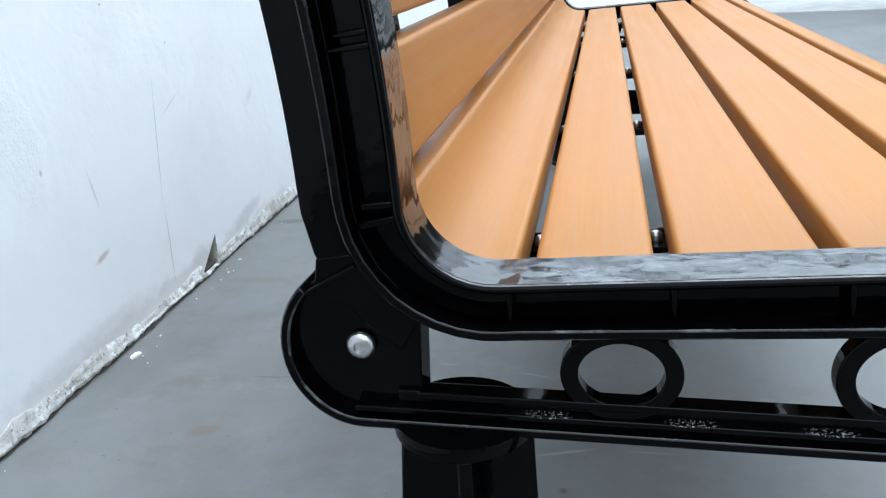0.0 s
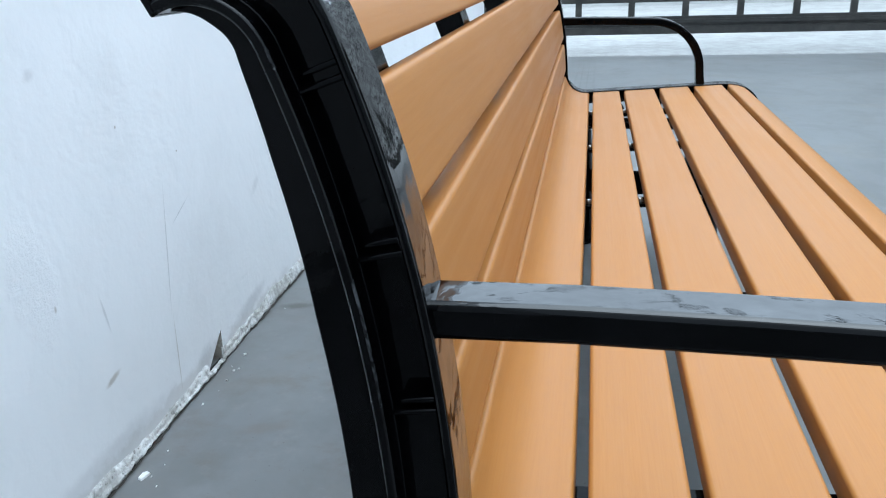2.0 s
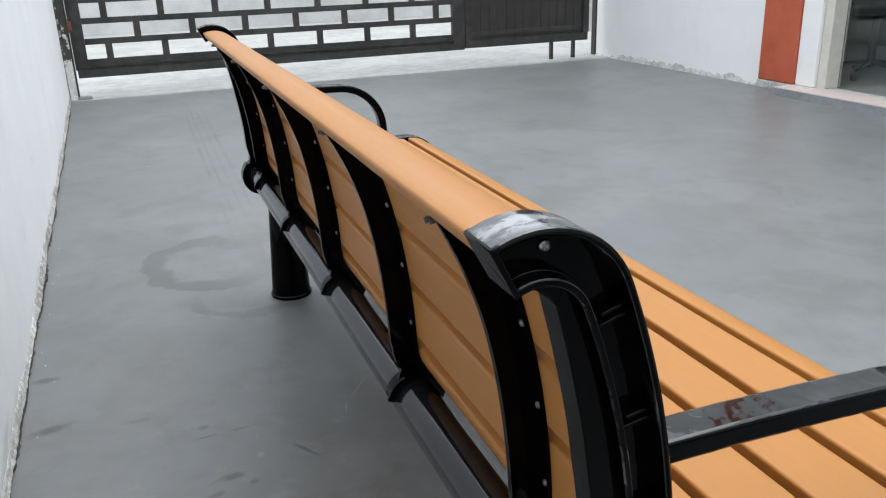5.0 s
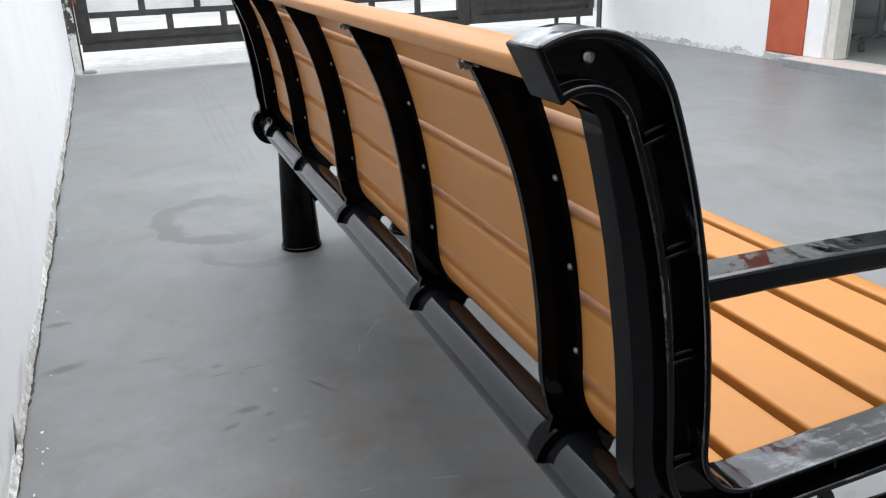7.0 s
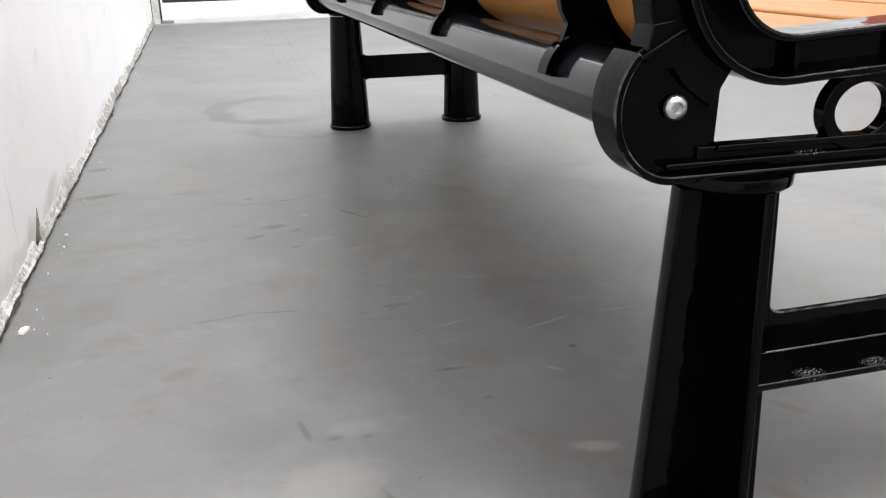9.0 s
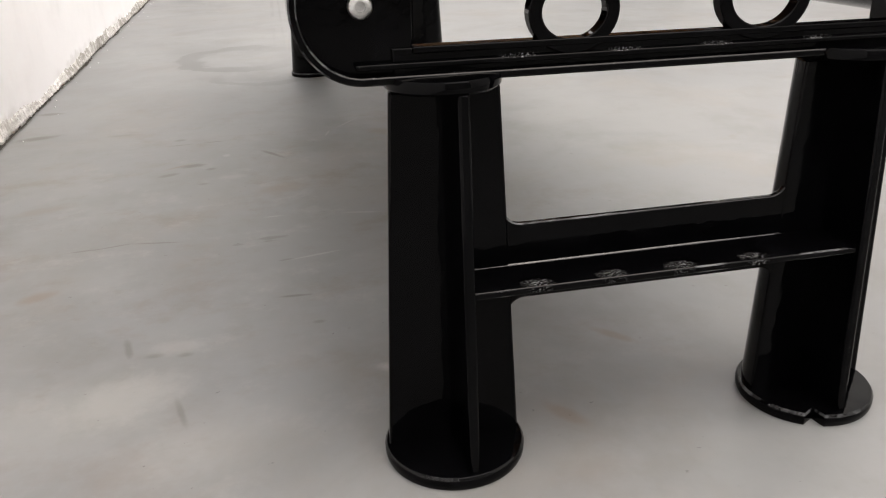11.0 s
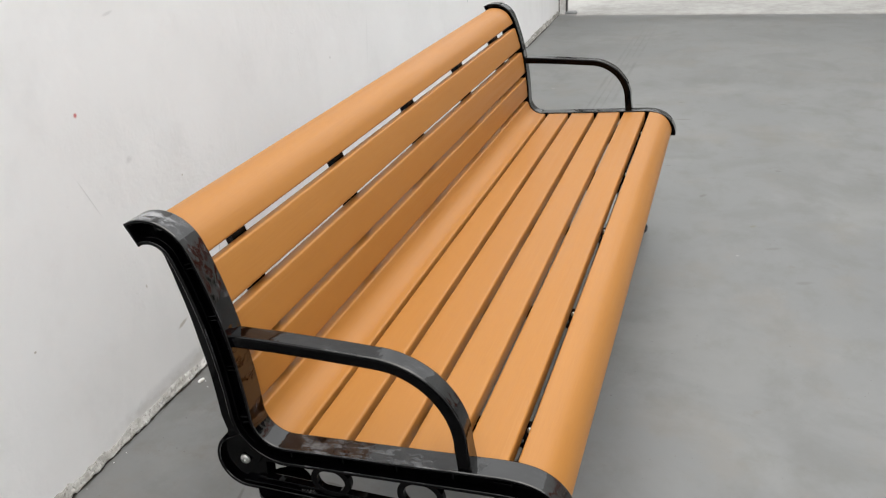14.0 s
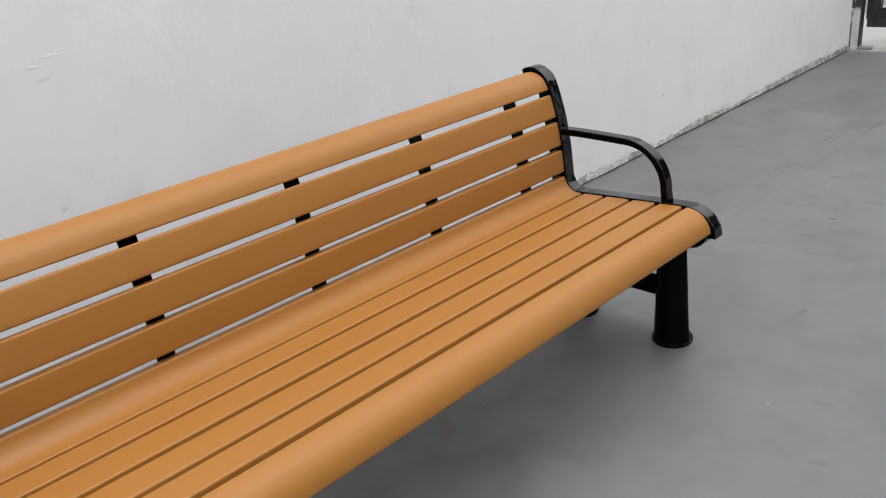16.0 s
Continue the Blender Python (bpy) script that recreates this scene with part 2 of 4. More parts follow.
    for x, y, rx, ry, turn, k, tint in ((-0.227, 0.989, 0.026, 0.013, 5, 0.85, dirt), (-0.191, 0.957, 0.012, 0.009, 0, 0.65, dirt), (-0.264, 0.940, 0.022, 0.010, 25, 0.65, dirt),
                                        (-0.199, 0.866, 0.010, 0.006, 0, 0.5, dirt), (-0.264, 1.195, 0.014, 0.011, 0, 0.6, dirt), (-0.262, 1.153, 0.028, 0.0035, 5, 0.7, dirt),
                                        (-0.190, 1.158, 0.024, 0.0028, 0, 0.7, dirt), (-0.076, 1.024, 0.048, 0.006, -58, 0.8, dirt), (-0.572, 1.318, 0.050, 0.020, 14, 0.8, dirt),
                                        (-0.600, 1.566, 0.034, 0.018, 0, 0.75, dirt), (-0.350, 0.596, 0.022, 0.0028, 4, 0.6, dirt), (-0.311, 0.601, 0.026, 0.0028, 12, 0.65, dirt),
                                        (-0.252, 0.598, 0.040, 0.0026, -11, 0.7, dirt), (-0.393, 1.280, 0.040, 0.010, 0, 0.35, dirt), (-0.064, 0.364, 0.022, 0.0035, -5, 0.75, dirt),
                                        (-0.248, 0.280, 0.026, 0.005, -78, 0.6, dirt), (-0.186, 0.250, 0.010, 0.006, 0, 0.5, dirt), (-0.218, 0.256, 0.012, 0.006, 0, 0.55, dirt),
                                        (-0.182, 0.138, 0.030, 0.004, -76, 0.5, dirt), (0.102, 0.376, 0.006, 0.006, 0, 0.8, dirt), (-0.040, 0.287, 0.009, 0.005, 0, 0.5, dirt),
                                        (-0.379, 0.449, 0.030, 0.016, 30, 0.5, brownish), (-0.251, 0.990, 0.035, 0.006, 33, 0.45, brownish), (0.165, 1.12, 0.06, 0.03, -40, 0.4, brownish),
                                        (0.268, 0.167, 0.030, 0.008, -50, 0.5, brownish), (0.167, 0.040, 0.030, 0.010, -60, 0.45, brownish), (-0.06, 0.80, 0.05, 0.03, 10, 0.35, brownish),
                                        (-0.45, 0.80, 0.06, 0.02, 20, 0.25, brownish), (0.850, 0.158, 0.018, 0.010, 20, 0.5, dirt), (0.723, 0.293, 0.010, 0.004, -50, 0.45, dirt), (0.620, 0.343, 0.022, 0.010, 20, 0.22, dirt), (0.806, 1.957, 0.016, 0.008, 40, 0.55, (0.11, 0.105, 0.055)),
                                        (0.626, 2.222, 0.024, 0.011, 60, 0.55, dirt), (0.867, 1.781, 0.030, 0.012, 20, 0.35, dirt), (0.468, 2.546, 0.016, 0.006, 20, 0.45, dirt),
                                        (0.407, 3.000, 0.020, 0.013, 0, 0.65, dirt), (0.241, 3.474, 0.035, 0.014, 0, 0.5, dirt), (0.481, 3.235, 0.045, 0.012, 10, 0.45, dirt),
                                        (0.402, 2.797, 0.040, 0.014, 10, 0.40, dirt), (0.95, 1.55, 0.030, 0.012, 20, 0.35, dirt),
                                        (0.090, 1.228, 0.060, 0.0025, 55, 0.5, chalk), (0.041, 1.150, 0.026, 0.0025, 75, 0.5, chalk), (0.102, 0.452, 0.046, 0.0035, 17, 0.7, chalk),
                                        (-0.033, 0.486, 0.040, 0.0028, 12, 0.45, chalk), (0.053, 0.638, 0.032, 0.0035, -14, 0.45, chalk), (-0.082, 0.660, 0.016, 0.003, 0, 0.45, chalk),
                                        (0.035, 0.164, 0.030, 0.011, -15, 0.7, chalk), (0.056, 0.329, 0.014, 0.004, -40, 0.6, chalk), (0.207, 0.462, 0.034, 0.0028, 0, 0.4, chalk),
                                        (-0.165, 1.043, 0.008, 0.010, 0, 0.4, chalk), (-0.237, 0.175, 0.070, 0.050, 20, 0.45, chalk), (-0.195, 0.268, 0.035, 0.020, 0, 0.35, chalk),
                                        (0.333, 1.279, 0.050, 0.003, 10, 0.4, chalk), (0.757, 1.706, 0.006, 0.005, 0, 0.9, chalk), (-0.284, 3.774, 0.012, 0.010, 0, 0.7, chalk)):
        mask, _ = m.spot(x, y, rx, ry, 0.7, turn, 0.5, 40)
        base = m.mix(m.math("MULTIPLY", mask, k), base, tint)
    m.b.inputs["Specular IOR Level"].default_value = 0.45
    m.color(base).rough(m.ramp(big, 0.3, 0.75, 0.42, 0.52))
    return m.bump(m.noise(3.5, 2, 0.4), 0.06, 0.004).m


def make_wall(name, tone=(0.885, 0.89, 0.905), marked=False):
    m = Mat(name, tone, 0.6)
    cloud = m.noise(1.6, 4, 0.6)
    smear = m.noise(4.5, 5, 0.65, (1, 1, 0.8))
    fine = m.noise(70, 4, 0.65)
    dark = tuple(0.86 * c for c in tone)
    base = m.mix(m.ramp(cloud, 0.35, 0.7), tuple(0.96 * c for c in tone), tone)
    base = m.mix(m.ramp(smear, 0.48, 0.80, 0, 0.55), base, dark)
    base = m.mix(m.ramp(fine, 0.68, 0.8, 0, 0.12), base, (0.5, 0.5, 0.5))
    relief = m.math("ADD", m.math("MULTIPLY", smear, 2.0), m.math("MULTIPLY", fine, 0.5))
    if marked:
        # hairline, scratches, rubbed dirt and specks: y, z, half lengths, turn, strength, tone
        brown, grey = (0.34, 0.29, 0.23), (0.42, 0.42, 0.43)
        for y, z, ry, rz, turn, k, tint in ((0.880, 0.30, 0.0022, 0.125, -9, 0.55, grey), (0.862, 0.10, 0.002, 0.085, -3, 0.5, brown),
                                            (0.947, 0.350, 0.0016, 0.040, -66, 0.5, grey), (0.659, 0.163, 0.022, 0.006, 14, 0.6, brown),
                                            (0.669, 0.268, 0.003, 0.035, 12, 0.4, grey), (0.471, 0.780, 0.0055, 0.006, 0, 0.9, (0.55, 0.05, 0.05)), (0.964, 0.455, 0.003, 0.002, 0, 0.8, brown),
                                            (0.781, 0.534, 0.003, 0.003, 0, 0.7, brown), (0.560, 0.325, 0.003, 0.006, 0, 0.6, brown),
                                            (0.960, 0.038, 0.045, 0.028, 30, 0.40, grey), (1.20, 0.055, 0.10, 0.020, 8, 0.4, grey),
                                            (0.60, 0.048, 0.24, 0.026, 0, 0.28, grey), (1.30, 0.30, 0.03, 0.012, 30, 0.22, grey),
                                            (0.45, 0.60, 0.002, 0.06, 24, 0.35, grey), (2.05, 0.62, 0.0025, 0.10, -12, 0.35, grey),
                                            (2.75, 0.30, 0.012, 0.012, 0, 0.4, grey), (1.713, 0.629, 0.004, 0.005, 0, 0.7, grey), (3.59, 0.256, 0.009, 0.008, 0, 0.8, grey),
                                            (1.901, 0.946, 0.006, 0.006, 0, 0.5, grey), (0.60, 0.637, 0.014, 0.010, 20, 0.25, grey), (0.64, 0.962, 0.022, 0.004, 8, 0.30, grey), (1.62, 0.85, 0.04, 0.002, 8, 0.3, grey),
                                            (0.20, 0.36, 0.004, 0.003, 0, 0.7, brown), (3.45, 0.55, 0.01, 0.012, 0, 0.4, (0.2, 0.35, 0.33))):
            mask, _ = m.spot(y, z, ry, rz, 0.7, turn, 0.4, 45, (1, 2))
            base = m.mix(m.math("MULTIPLY", mask, k), base, tint)
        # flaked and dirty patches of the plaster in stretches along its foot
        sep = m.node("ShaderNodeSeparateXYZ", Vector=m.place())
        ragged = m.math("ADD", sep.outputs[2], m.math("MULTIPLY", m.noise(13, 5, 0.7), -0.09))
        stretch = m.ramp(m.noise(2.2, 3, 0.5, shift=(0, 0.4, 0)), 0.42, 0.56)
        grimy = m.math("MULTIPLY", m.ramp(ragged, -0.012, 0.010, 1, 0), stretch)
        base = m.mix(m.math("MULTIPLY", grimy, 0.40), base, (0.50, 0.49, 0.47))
        # rough trowel patch
        mask, _ = m.spot(0.53, 0.375, 0.05, 0.10, 0.6, 10, 0.5, 20, (1, 2))
        relief = m.math("ADD", relief, m.math("MULTIPLY", mask, m.math("MULTIPLY", m.noise(110, 4, 0.7), 3.0)))
        # plaster ridges left by the trowel
        for y, z, ry, rz, turn in ((0.652, 1.006, 0.060, 0.012, 4), (0.770, 1.093, 0.030, 0.006, 8), (1.466, 0.772, 0.016, 0.012, 0), (1.485, 0.665, 0.010, 0.050, 3), (1.339, 0.880, 0.045, 0.004, 10)):
            mask, d = m.spot(y, z, ry, rz, 0.35, turn, 0.45, 30, (1, 2))
            ridge = m.math("MULTIPLY", m.ramp(d, 0.45, 0.75), m.ramp(d, 0.85, 1.15, 1, 0))
            ridge = m.math("MULTIPLY", ridge, m.ramp(m.noise(38, 4, 0.7, (1, 1, 2)), 0.42, 0.60))
            relief = m.math("ADD", relief, m.math("MULTIPLY", ridge, 1.1))
        trowel = m.noise(3.5, 4, 0.6, (1, 1, 1), (2, 7, 1), 0.8)
        base = m.mix(m.ramp(trowel, 0.50, 0.56, 0, 0.10), base, tuple(0.9 * c for c in tone))
        relief = m.math("ADD", relief, m.math("MULTIPLY", m.ramp(trowel, 0.45, 0.63), 0.6))
        grit = m.noise(28, 5, 0.75, shift=(4, 4, 4))
        base = m.mix(m.ramp(grit, 0.68, 0.76, 0, 0.28), base, (0.52, 0.50, 0.48))
    m.color(base)
    return m.bump(relief, 0.3, 0.004).m


def make_rough(name, a, b, scale, rough=0.9, bump=0.6):
    m = Mat(name, a, rough)
    n1 = m.noise(scale, 6, 0.7)
    n2 = m.noise(scale * 0.2, 3, 0.5)
    m.color(m.mix(m.ramp(m.math("ADD", m.math("MULTIPLY", n1, 0.6), m.math("MULTIPLY", n2, 0.4)), 0.36, 0.64), a, b))
    return m.bump(n1, bump, 0.004).m


def make_mortar():
    """Dirty lime coat, with bare grey cement and brown dirt where it has come off, in stretches."""
    m = Mat("crumbling_mortar", (0.5, 0.5, 0.49), 0.9)
    crumb = m.noise(60, 6, 0.7)
    wide = m.noise(9, 4, 0.65, shift=(0, 1.1, 0))
    coat = m.mix(m.ramp(crumb, 0.36, 0.62), (0.36, 0.355, 0.345), (0.74, 0.74, 0.735))
    coat = m.mix(m.ramp(wide, 0.44, 0.60, 0, 0.65), coat, (0.40, 0.39, 0.365))
    # most of it has come off the far half
    stretch = m.ramp(m.node("ShaderNodeSeparateXYZ", Vector=m.place()).outputs[1], 1.5, 2.1, 0.35, 0.95)
    patch = m.math("MULTIPLY", m.ramp(m.noise(3.2, 4, 0.6, shift=(0, 3.3, 0)), 0.38, 0.52), m.ramp(m.noise(26, 4, 0.7), 0.36, 0.54))
    coat = m.mix(m.math("MULTIPLY", patch, stretch), coat, (0.24, 0.23, 0.21))
    speck = m.noise(140, 3, 0.6)
    m.color(m.mix(m.ramp(speck, 0.60, 0.68, 0, 0.65), coat, (0.07, 0.062, 0.05)))
    return m.bump(crumb, 0.6, 0.004).m


def make_peel():
    """White paint on dark metal: whole near the ground, coming off in flakes higher up."""
    m = Mat("peeling_white_paint", (0.7, 0.7, 0.69), 0.6)
    height = m.node("ShaderNodeSeparateXYZ", Vector=m.place()).outputs[2]
    flake = m.math("ADD", m.noise(16, 5, 0.7, (1, 1, 0.5)), m.ramp(height, 0.22, 0.34, 0.0, 0.24))
    white = m.mix(m.ramp(m.noise(40, 4, 0.7), 0.4, 0.7), (0.55, 0.54, 0.51), (0.74, 0.74, 0.73))
    m.color(m.mix(m.ramp(flake, 0.66, 0.70), white, (0.035, 0.032, 0.028)))
    return m.bump(flake, 0.4, 0.002).m


SLAT = make_slat()
# one enamel in brighter and darker copies, matched to what tops and sides reflect
BLACK = make_black(gloss=0.08)
BLACK_WORN = make_black("rubbed_black_enamel", 0.45, 0.65, 0.5)
BLACK_ARM = make_black("bright_black_enamel", 0.12, 0.55, 0.55)
# on bevels the pale film also paints in the highlights along edges
BLACK_EDGE = make_black("edge_worn_lit_black_enamel", 0.6, 0.22)
BLACK_DULL = make_black("dull_black_enamel", 0.0, 0.08)
BEAM = make_rough("grey_black_beam", (0.008, 0.009, 0.011), (0.012, 0.0132, 0.016), 25, 0.10, 0.02)
FLOOR = make_floor()
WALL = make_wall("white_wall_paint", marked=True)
WALL_FAR = make_wall("white_wall_paint_far", (0.78, 0.775, 0.76))
MORTAR = make_mortar()
HOLLOW = make_rough("broken_plaster", (0.22, 0.20, 0.175), (0.52, 0.49, 0.44), 70)
FLAKE = make_rough("paint_flake", (0.60, 0.60, 0.59), (0.78, 0.78, 0.78), 90)
DARK_GAP = make_rough("dark_gap", (0.02, 0.018, 0.015), (0.06, 0.055, 0.05), 80)
THRESHOLD = make_rough("pale_concrete", (0.26, 0.256, 0.245), (0.37, 0.366, 0.355), 9, 0.8, 0.15)
STREET = make_rough("street_wall", (0.34, 0.335, 0.325), (0.46, 0.455, 0.445), 2.5, 0.9, 0.2)
TILE = make_rough("pale_room_tile", (0.42, 0.42, 0.40), (0.50, 0.50, 0.48), 6, 0.3, 0.02)
ROOM = make_rough("room_wall_paint", (0.16, 0.165, 0.16), (0.22, 0.225, 0.22), 3, 0.8, 0.05)
STEEL = make_rough("zinc_steel", (0.42, 0.42, 0.41), (0.58, 0.58, 0.57), 200, 0.32, 0.05)
STEEL.node_tree.nodes["Principled BSDF"].inputs["Metallic"].default_value = 1.0
SCREW = make_rough("dull_screw_steel", (0.16, 0.16, 0.16), (0.34, 0.34, 0.335), 300, 0.35, 0.05)
SCREW.node_tree.nodes["Principled BSDF"].inputs["Metallic"].default_value = 1.0
FOOT_GREY = make_rough("grey_wall_foot", (0.26, 0.26, 0.245), (0.52, 0.52, 0.50), 40)
JAMB = make_rough("beige_metal_paint", (0.50, 0.48, 0.42), (0.58, 0.56, 0.50), 20, 0.45, 0.05)
GATE = make_rough("weathered_gate_paint", (0.014, 0.0135, 0.012), (0.045, 0.042, 0.037), 14, 0.5, 0.15)
PANEL = make_rough("gate_panel_paint", (0.012, 0.011, 0.010), (0.030, 0.026, 0.022), 6, 0.45, 0.1)
RED = make_rough("red_pillar_paint", (0.36, 0.070, 0.028), (0.43, 0.095, 0.042), 8, 0.6, 0.2)
STEP = make_rough("pinkish_granite", (0.45, 0.36, 0.33), (0.56, 0.47, 0.43), 120, 0.6, 0.1)
STEP_EDGE = make_rough("grey_step_paint", (0.19, 0.195, 0.2), (0.25, 0.255, 0.26), 20, 0.6, 0.1)
REAR = make_rough("grey_rear_wall", (0.26, 0.255, 0.25), (0.34, 0.335, 0.33), 3, 0.9, 0.2)
PEEL = make_peel()
RUST = make_rough("rusty_hinge", (0.16, 0.05, 0.025), (0.30, 0.10, 0.05), 60, 0.8, 0.4)

# ---- mesh helpers ----


def finish(bm, name, material, smooth=38.0):
    bmesh.ops.recalc_face_normals(bm, faces=bm.faces)
    me = bpy.data.meshes.new(name)
    bm.to_mesh(me)
    bm.free()
    me.materials.append(material)
    if smooth:
        me.polygons.foreach_set("use_smooth", [True] * len(me.polygons))
        me.set_sharp_from_angle(angle=radians(smooth))
    return me


def part(name, bm, material, parent, label="", smooth=38.0, bevel=0.0, edge=None):
    ob = new(name, finish(bm, name, material, smooth))
    ob.parent = parent
    if label:
        tagged(ob, label)
    if bevel:
        md = ob.modifiers.new("edge", "BEVEL")
        md.width, md.segments, md.limit_method, md.angle_limit = bevel, 2, "ANGLE", radians(40)
        if edge:
            ob.data.materials.append(edge)
            md.material = 1
    return ob


def shaded_sides(ob, material):
    """Gives a bar's upright sides a darker finish, standing in for less reflected sky."""
    ob.data.materials.append(material)
    for poly in ob.data.polygons:
        if abs(poly.normal.y) > 0.9:
            poly.material_index = len(ob.data.materials) - 1


def thing(name, bm, material, label, category="", group="", kind="", smooth=38.0, bevel=0.0):
    ob = part(name, bm, material, None, "", smooth, bevel)
    return tagged(ob, label, category, group, kind)


def empty(name, at, label, category, group="", kind=""):
    ob = new(name)
    ob.location = at
    ob.empty_display_size = 0.1
    return tagged(ob, label, category, group, kind)


def box(bm, x0, x1, y0, y1, z0, z1):
    v = [bm.verts.new((x, y, z)) for x in (x0, x1) for y in (y0, y1) for z in (z0, z1)]
    for q in ((0, 1, 3, 2), (4, 6, 7, 5), (0, 4, 5, 1), (2, 3, 7, 6), (0, 2, 6, 4), (1, 5, 7, 3)):
        bm.faces.new([v[i] for i in q])


def strip(bm, a, b, y0, y1, flip, closed=False):
    """A solid between two plane curves a and b of (x, z), from y0 to y1."""
    rows = [[bm.verts.new((p[0], flip(y), p[1])) for p in (pa, pb) for y in (y0, y1)] for pa, pb in zip(a, b)]
    n = len(rows)
    for i in range(n if closed else n - 1):
        r, q = rows[i], rows[(i + 1) % n]
        for j, k in ((0, 1), (1, 3), (3, 2), (2, 0)):
            bm.faces.new((r[j], r[k], q[k], q[j]))
    if not closed:
        for r in (rows[0], rows[-1]):
            bm.faces.new((r[0], r[1], r[3], r[2]))


def plate(bm, outline, y0, y1, flip):
    """A flat plate with that outline of (x, z)."""
    f = [bm.verts.new((x, flip(y0), z)) for x, z in outline]
    g = [bm.verts.new((x, flip(y1), z)) for x, z in outline]
    bm.faces.new(f)
    bm.faces.new(g)
    for i in range(len(f)):
        j = (i + 1) % len(f)
        bm.faces.new((f[i], f[j], g[j], g[i]))


def arc(cx, cz, rx, rz, a0, a1, n=16):
    return [(cx + rx * math.cos(radians(a0 + (a1 - a0) * i / n)), cz + rz * math.sin(radians(a0 + (a1 - a0) * i / n)))
            for i in range(n + 1)]


def turned(bm, x, y, profile, n=24, a0=0.0, a1=360.0):
    """A solid of revolution round the upright axis through (x, y): profile of (radius, z), closed at its ends."""
    full = a1 - a0 > 359
    steps = n if full else n + 1
    rings = [[bm.verts.new((x + r * math.cos(radians(a0 + (a1 - a0) * i / n)), y + r * math.sin(radians(a0 + (a1 - a0) * i / n)), z))
              for i in range(steps)] for r, z in profile]
    for p, q in zip(rings, rings[1:]):
        for i in range(steps if full else steps - 1):
            j = (i + 1) % steps
            bm.faces.new((p[i], p[j], q[j], q[i]))
    bm.faces.new(rings[0])
    bm.faces.new(rings[-1])
    if not full:
        bm.faces.new([r[0] for r in rings] + [r[-1] for r in reversed(rings)])


def rod(bm, p, q, r, n=16):
    p, q = Vector(p), Vector(q)
    m = (q - p).to_track_quat("Z", "Y").to_matrix()
    e = [[bm.verts.new(c + m @ Vector((r * math.cos(2 * math.pi * i / n), r * math.sin(2 * math.pi * i / n), 0))) for i in range(n)] for c in (p, q)]
    for i in range(n):
        j = (i + 1) % n
        bm.faces.new((e[0][i], e[0][j], e[1][j], e[1][i]))
    bm.faces.new(e[0])
    bm.faces.new(e[1])


def dome(bm, p, axis, r, h, n=14, socket=False):
    """A low button head at p that bulges along axis, with a sunk socket if asked for."""
    p, ax = Vector(p), Vector(axis).normalized()
    m = ax.to_track_quat("Z", "Y").to_matrix()
    levels = [(1, 0), (1, 0.35), (0.86, 0.72), (0.5, 0.96)]
    if socket:
        levels += [(0.42, 0.97), (0.40, 0.45)]
    rings = []
    for fr, fh in levels:
        rings.append([bm.verts.new(p + m @ Vector((r * fr * math.cos(2 * math.pi * i / n), r * fr * math.sin(2 * math.pi * i / n), h * fh))) for i in range(n)])
    for a, b in zip(rings, rings[1:]):
        for i in range(n):
            j = (i + 1) % n
            bm.faces.new((a[i], a[j], b[j], b[i]))
    bm.faces.new(rings[0])
    bm.faces.new(rings[-1])


# ---- the bench's side curve, in (x, z): crest, back, corner, seat, nose ----
LONG = 1.876
CREST = (-0.0835, 0.7165, 0.0705)
RISE = 0.058
REAR_BOLT, FRONT_BOLT = (0.0, 0.373), (0.450, 0.369)


def side_curve():
    """Arcs and lines end to end; each arc turns the curve's outward normal from one angle to the next."""
    cx, cz, cr = CREST
    tilt = math.degrees(math.atan(RISE))
    pts = [(cx + cr * math.cos(radians(120)), cz + cr * math.sin(radians(120)))]

    def bend(radius, a0, a1, n, hollow=False):
        x, z = pts[-1]
        k = -radius if hollow else radius
        for i in range(1, n + 1):
            a = radians(a0 + (a1 - a0) * i / n)
            pts.append((x + k * (math.cos(a) - math.cos(radians(a0))), z + k * (math.sin(a) - math.sin(radians(a0)))))
    bend(cr, 120, 21.0, 22)
    bend(0.150 / radians(12.0), 21.0, 9.0, 11)
    bend(0.1335 / radians(7.5), 9.0, 1.5, 11)
    bend(0.047, 1.5, 90 + tilt, 14, True)
    x, z = pts[-1]
    for i in range(1, 31):
        f = (0.420 - x) * i / 30
        pts.append((x + f, z + RISE * f))
    bend(0.20, 90 + tilt, 82, 6)
    bend(0.080, 82, 0, 16)
    return pts


CURVE = side_curve()
ARC = [0.0]
for p_, q_ in zip(CURVE, CURVE[1:]):
    ARC.append(ARC[-1] + math.hypot(q_[0] - p_[0], q_[1] - p_[1]))
TOTAL = ARC[-1]


